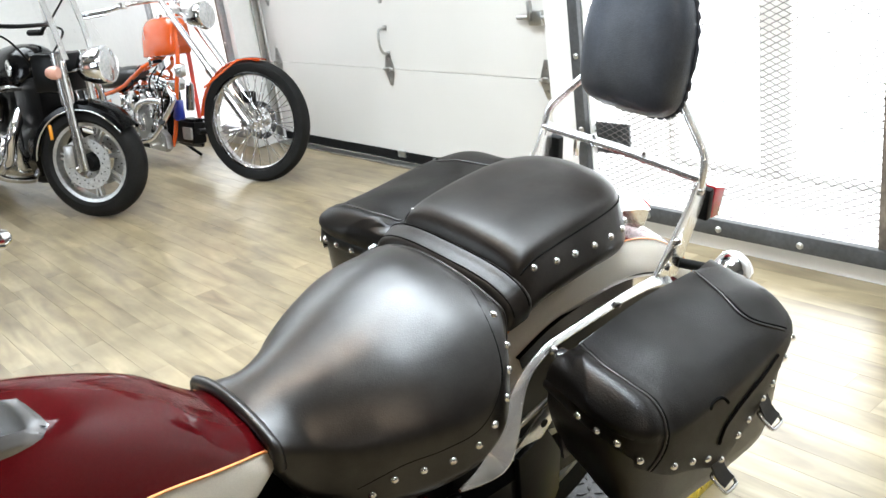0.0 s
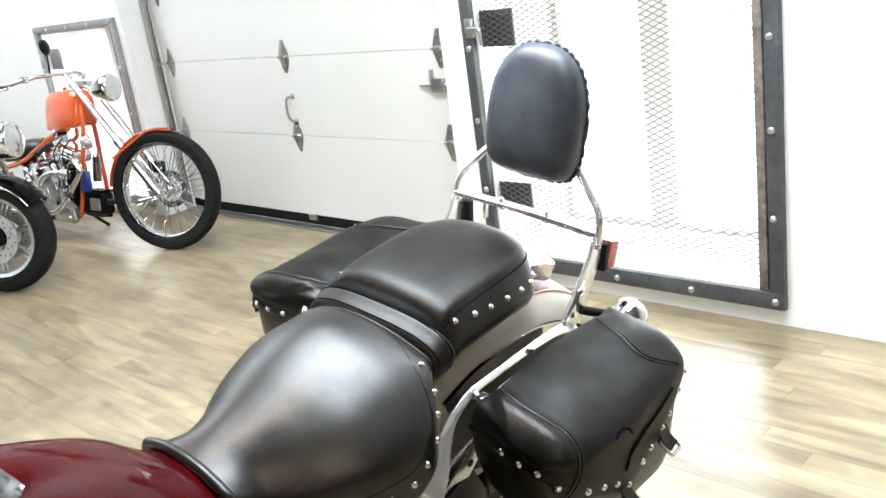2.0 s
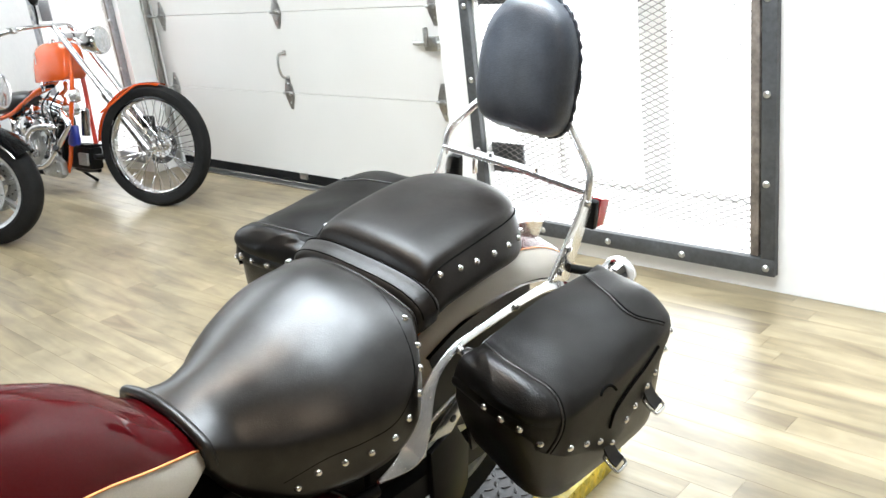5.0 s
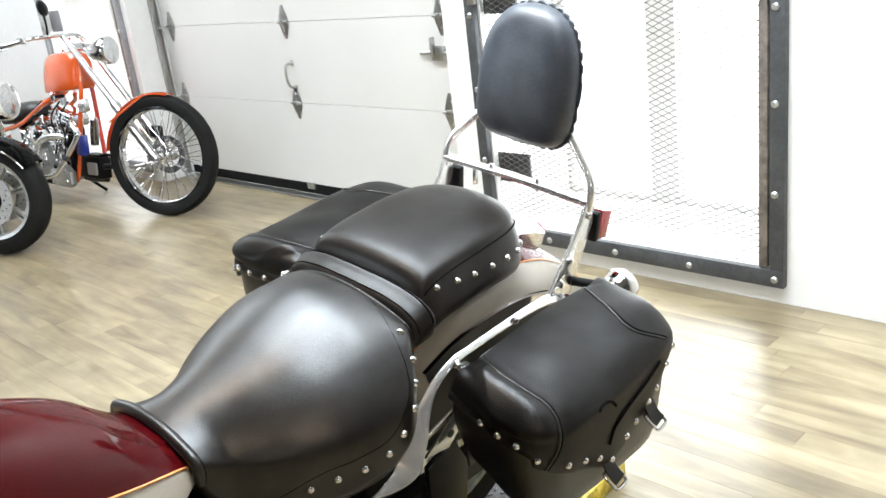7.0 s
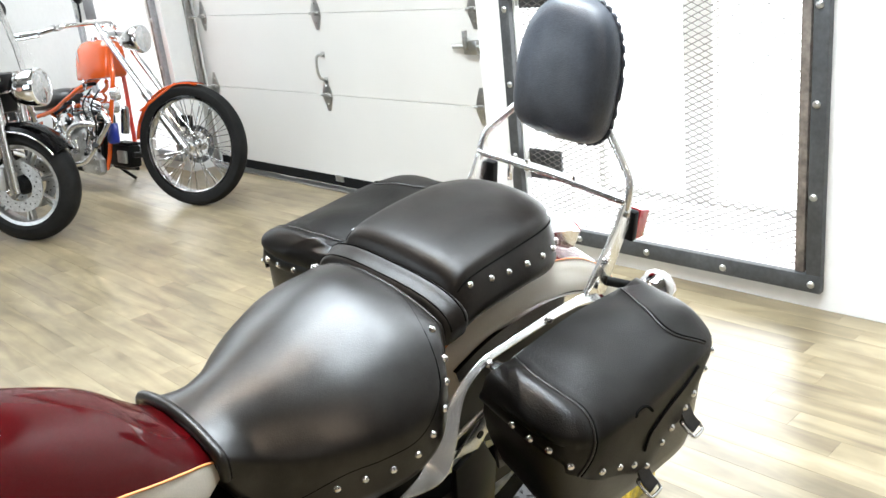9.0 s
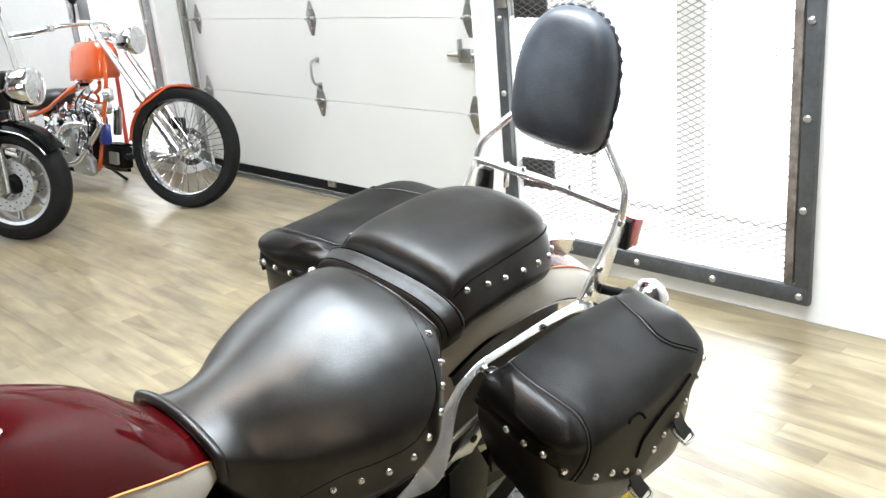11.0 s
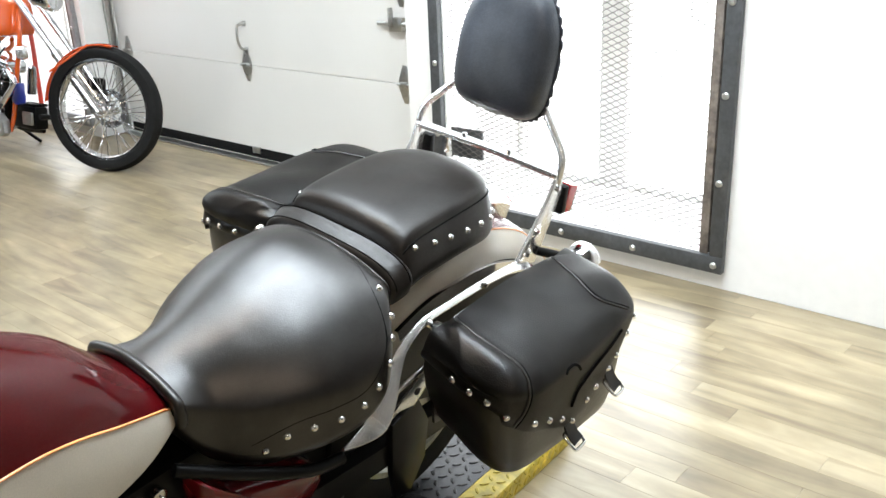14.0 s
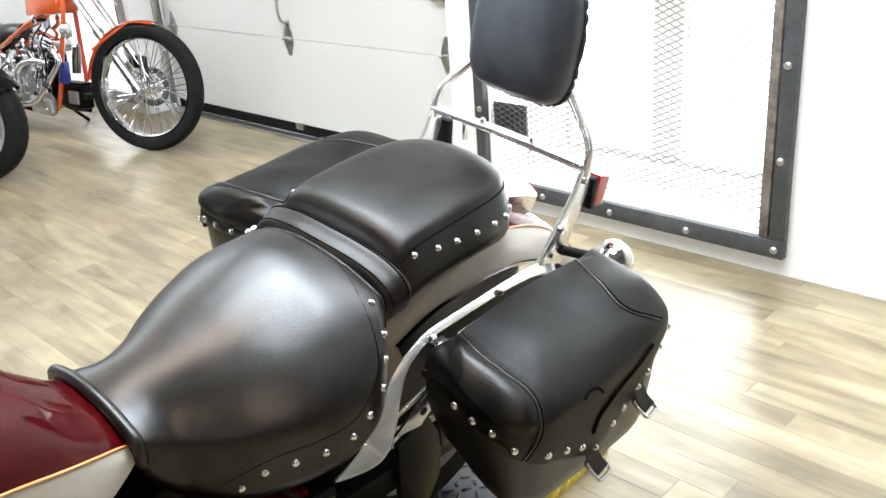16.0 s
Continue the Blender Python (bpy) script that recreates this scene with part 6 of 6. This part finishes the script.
# the windshield: a clear bowed sheet with chrome supports
rings = []
for j in range(9):
    v = j / 8
    rings.append([TURNED @ Vector((-0.05 + 0.18 * v + 0.45 * y * y, y, 0.66 + 0.46 * v)) for y in [0.24 * (k / 6 - 1) * (1.0 - 0.25 * v * v) for k in range(13)]])
shield = part("windshield", thick(loft(rings, closed=False), 0.004), M_CLEAR, blk, "clear plastic windshield")
for s in (-1, 1):
    part("shield_support", sweep([TURNED @ Vector((-0.02, 0.13 * s, 0.58)), TURNED @ Vector((0.02, 0.135 * s, 0.76)), TURNED @ Vector((0.10, 0.135 * s, 1.02))], [(-0.004, -0.016), (0.004, -0.016), (0.004, 0.016), (-0.004, 0.016)], up=(0, 1, 0)), M_CHROME_DULL, shield, "metal windshield bracket")
# bars
c = TURNED @ Vector((0.24, 0, 0.72))
f, sd = TURNED.to_3x3() @ Vector((1, 0, 0)), TURNED.to_3x3() @ Vector((0, 1, 0))
bar = part("handlebar", tube([c + sd * 0.42 + f * 0.26, c + sd * 0.30 + f * 0.12 + Vector((0, 0, 0.06)), c + sd * 0.12 + Vector((0, 0, 0.05)), c - sd * 0.12 + Vector((0, 0, 0.05)), c - sd * 0.30 + f * 0.12 + Vector((0, 0, 0.06)), c - sd * 0.42 + f * 0.26], 0.012), M_BLACK, blk, "black handlebar")
for s in (-1, 1):
    part("grip", rod(c + sd * 0.42 * s + f * 0.26, c + sd * 0.47 * s + f * 0.38, 0.019), M_RUBBER, bar)
    part("cable", tube([c + sd * 0.34 * s + f * 0.16 + Vector((0, 0, 0.04)), c + sd * 0.26 * s + Vector((0, 0, 0.0)), c + sd * 0.08 * s - Vector((0, 0, 0.15))], 0.006), M_RUBBER, bar)
    part("mirror", turned([(-0.02, 0), (-0.015, 0.05), (0.0, 0.062), (0.01, 0.06), (0.01, 0)], Matrix.Translation(c + sd * 0.36 * s + Vector((0, 0, 0.24))) @ pose(0, 0, 0, 0, 0, 28), 18), M_BLACK, bar, "round mirror")
    part("mirror_stem", rod(c + sd * 0.34 * s + f * 0.14 + Vector((0, 0, 0.05)), c + sd * 0.36 * s + Vector((0.01, 0, 0.22)), 0.006), M_BLACK, bar)
# body
BT = [(6.00, 0.06, 0.90, 0.84), (6.04, 0.12, 0.955, 0.79), (6.15, 0.165, 0.985, 0.765), (6.32, 0.18, 0.985, 0.755), (6.50, 0.17, 0.955, 0.755), (6.62, 0.13, 0.90, 0.765), (6.68, 0.08, 0.85, 0.775)]
tk = part("fuel_tank", cushion(6.00, 6.68, 32, BT, 2.6, 2.1, 25, 0.01), M_BLACK_GLOSS, blk, "glossy black fuel tank")
part("tank_badge", turned([(0, 0), (0.004, 0.02), (0.004, 0.045), (0, 0.05)], Matrix.Translation((6.12, 0.158, 0.86)) @ pose(0, 0, 0, 0, 0, 85), 16), M_CHROME, tk, "plain chrome badge")
BS = [(6.66, 0.10, 0.80, 0.73), (6.75, 0.16, 0.81, 0.70), (6.95, 0.20, 0.80, 0.69), (7.12, 0.18, 0.86, 0.72), (7.2, 0.15, 0.90, 0.78), (7.45, 0.14, 0.91, 0.81), (7.55, 0.08, 0.88, 0.82)]
part("saddle", cushion(6.66, 7.55, 34, BS, 2.4, 2.0, 21, 0.015), M_LEATHER, blk, "black leather two-up saddle")
part("frame_neck", tube([(5.98, 0, 0.86), (6.03, 0, 0.70), (6.10, 0, 0.40), (6.16, 0, 0.20), (6.5, 0, 0.17), (7.3, 0, 0.22)], 0.045), M_BLACK, blk, "black frame tube")
part("radiator_cover", block(5.86, -0.12, 0.34, 6.24, 0.12, 0.80, 0.04), M_BLACK, blk, "black frame front cover")
# added block, so that nothing bright shows through below the tank
part("inner_body", block(6.2, -0.10, 0.30, 7.0, 0.10, 0.76, 0.03), M_BLACK, blk, "black block filling the space under the tank")
part("crankcase", block(6.28, -0.17, 0.18, 6.88, 0.17, 0.46, 0.06, 3), M_CHROME_DULL, blk, "polished crankcase")
finned_cylinder(blk, (6.42, 0, 0.42), (6.28, 0, 0.68), 0.095, 8, M_BLACK)
finned_cylinder(blk, (6.62, 0, 0.42), (6.76, 0, 0.68), 0.095, 8, M_BLACK)
part("engine_cover", turned([(0, 0), (0, 0.12), (0.03, 0.125), (0.05, 0.10), (0.055, 0)], Matrix.Translation((6.50, 0.165, 0.33)) @ pose(0, 0, 0, 0, 0, 90), 24), M_CHROME, blk, "round chrome engine cover")
part("air_box", turned([(0, 0), (0, 0.10), (0.03, 0.11), (0.06, 0.10), (0.075, 0)], Matrix.Translation((6.52, 0.12, 0.60)) @ pose(0, 0, 0, 0, 0, 90), 24), M_CHROME, blk, "chrome air box")
for pts in (((6.20, 0.10, 0.60), (6.15, 0.20, 0.46), (6.26, 0.23, 0.28), (6.6, 0.24, 0.22), (7.7, 0.25, 0.24)), ((6.80, 0.12, 0.62), (6.84, 0.21, 0.50), (6.92, 0.24, 0.36), (7.2, 0.25, 0.32), (7.7, 0.26, 0.33))):
    part("exhaust_pipe", tube(pts, 0.034, 8), M_CHROME, blk, "chrome exhaust pipe")
bm = tube([(6.10, 0.06, 0.74), (6.10, 0.20, 0.745), (6.12, 0.34, 0.73), (6.16, 0.40, 0.64), (6.20, 0.41, 0.48), (6.22, 0.38, 0.34), (6.24, 0.28, 0.22), (6.26, 0.14, 0.17), (6.26, 0.06, 0.165)], 0.019, 8)
part("crash_bar", bm, M_CHROME, blk, "chrome crash bar")
bm = tube([(6.10, -0.06, 0.74), (6.10, -0.20, 0.745), (6.12, -0.34, 0.73), (6.16, -0.40, 0.64), (6.20, -0.41, 0.48), (6.22, -0.38, 0.34), (6.24, -0.28, 0.22), (6.26, -0.14, 0.17), (6.26, -0.06, 0.165)], 0.019, 8)
part("crash_bar", bm, M_CHROME, blk, "chrome crash bar")
part("chin_fairing", loft([[Vector((x, y, z)) for x, y, z in ((6.02 + d, -w, zt), (6.0 + d, 0, zt + 0.01), (6.02 + d, w, zt), (6.12 + d, w, zt - 0.02), (6.12 + d, -w, zt - 0.02))] for d, w, zt in ((0.10, 0.08, 0.20), (0.06, 0.12, 0.30), (0.0, 0.13, 0.42), (-0.02, 0.11, 0.50))]), M_BLACK_GLOSS, blk, "glossy black chin fairing")
rear = part("rear_wheel", turned([(-0.055, 0.20), (-0.085, 0.24), (-0.075, 0.295), (0, 0.325), (0.075, 0.295), (0.085, 0.24), (0.055, 0.20)], pose(7.30, 0, 0.325, 0, 0, 90), 48, closed=True), M_TYRE, blk, "rear tyre")
part("rim", turned([(-0.055, 0.205), (-0.02, 0.03), (0.02, 0.03), (0.055, 0.205), (0.05, 0.215), (-0.05, 0.215)], pose(7.30, 0, 0.325, 0, 0, 90), 40, closed=True), M_ALLOY, rear)
rings = []
for i in range(27):
    a = radians(-8 + i * 6)
    rings.append([Vector((7.30 + 0.40 * math.cos(a) * (1 + o), y, 0.34 + 0.40 * math.sin(a) * (1 + o))) for y, o in ((-0.12, -0.22), (-0.118, -0.06), (-0.08, -0.01), (0, 0.01), (0.08, -0.01), (0.118, -0.06), (0.12, -0.22))])
part("rear_fender", thick(loft(rings, closed=False), 0.003), M_BLACK_GLOSS, blk, "glossy black rear fender")
part("kick_stand", tube([(6.60, -0.16, 0.17), (6.62, -0.22, 0.09), (6.64, -0.27, 0.03)], 0.011), M_BLACK, blk)

# a copy of it stands in for the third bike beyond, whose make isn't known
copy_thing(blk, pose(0.74, 5.80, 0, 0, 0, 99) @ pose(0, 0, 0, 6, 0, 0) @ Matrix.Scale(0.97, 4) @ pose(-5.55, 0, 0))

# ---- floor planks, laid along the wall ----
PW, PL = 0.084, 0.92
floor_ob = bpy.data.objects["floor"]


def plank_bm(length, bm=None, x=0.0, y=0.0):
    """One plank with eased edges."""
    bm = bm or bmesh.new()
    g, e = 0.00015, 0.0005
    lo = [bm.verts.new((x + a, y + b, -0.0035)) for a, b in ((g, g), (PW - g, g), (PW - g, length - g), (g, length - g))]
    hi = [bm.verts.new((x + a, y + b, -0.0006)) for a, b in ((g, g), (PW - g, g), (PW - g, length - g), (g, length - g))]
    top = [bm.verts.new((x + a, y + b, 0.0)) for a, b in ((g + e, g + e), (PW - g - e, g + e), (PW - g - e, length - g - e), (g + e, length - g - e))]
    for u, v in ((lo, hi), (hi, top)):
        for i in range(4):
            j = (i + 1) % 4
            bm.faces.new((u[i], u[j], v[j], v[i]))
    bm.faces.new(top)
    return bm


rng = random.Random(11)
master = None
rest = bmesh.new()
count = 0
cols = int((WALL_X - ROOM[0]) / PW)
for c in range(cols):
    x = WALL_X - 0.002 - (c + 1) * PW
    y = -2.2 - rng.random() * PL
    while y < ROOM[3] - 0.05:
        n = min(PL, ROOM[3] - y)
        near = x > 0.25 and 0.05 < y + n / 2 < 5.0 and count < 300 and n == PL
        if near:
            if master is None:
                me = bpy.data.meshes.new("plank")
                b = plank_bm(PL)
                b.to_mesh(me)
                b.free()
                me.materials.append(M_WOOD)
                master = me
            ob = new("plank", master)
            ob.location = (x, y, 0)
            ob.parent = floor_ob
            count += 1
        else:
            plank_bm(n, rest, x, y)
        y += n
me = bpy.data.meshes.new("planks")
rest.to_mesh(me)
rest.free()
me.materials.append(M_WOOD)
ob = new("planks", me)
ob.parent = floor_ob
tagged(ob, kind="stuff")
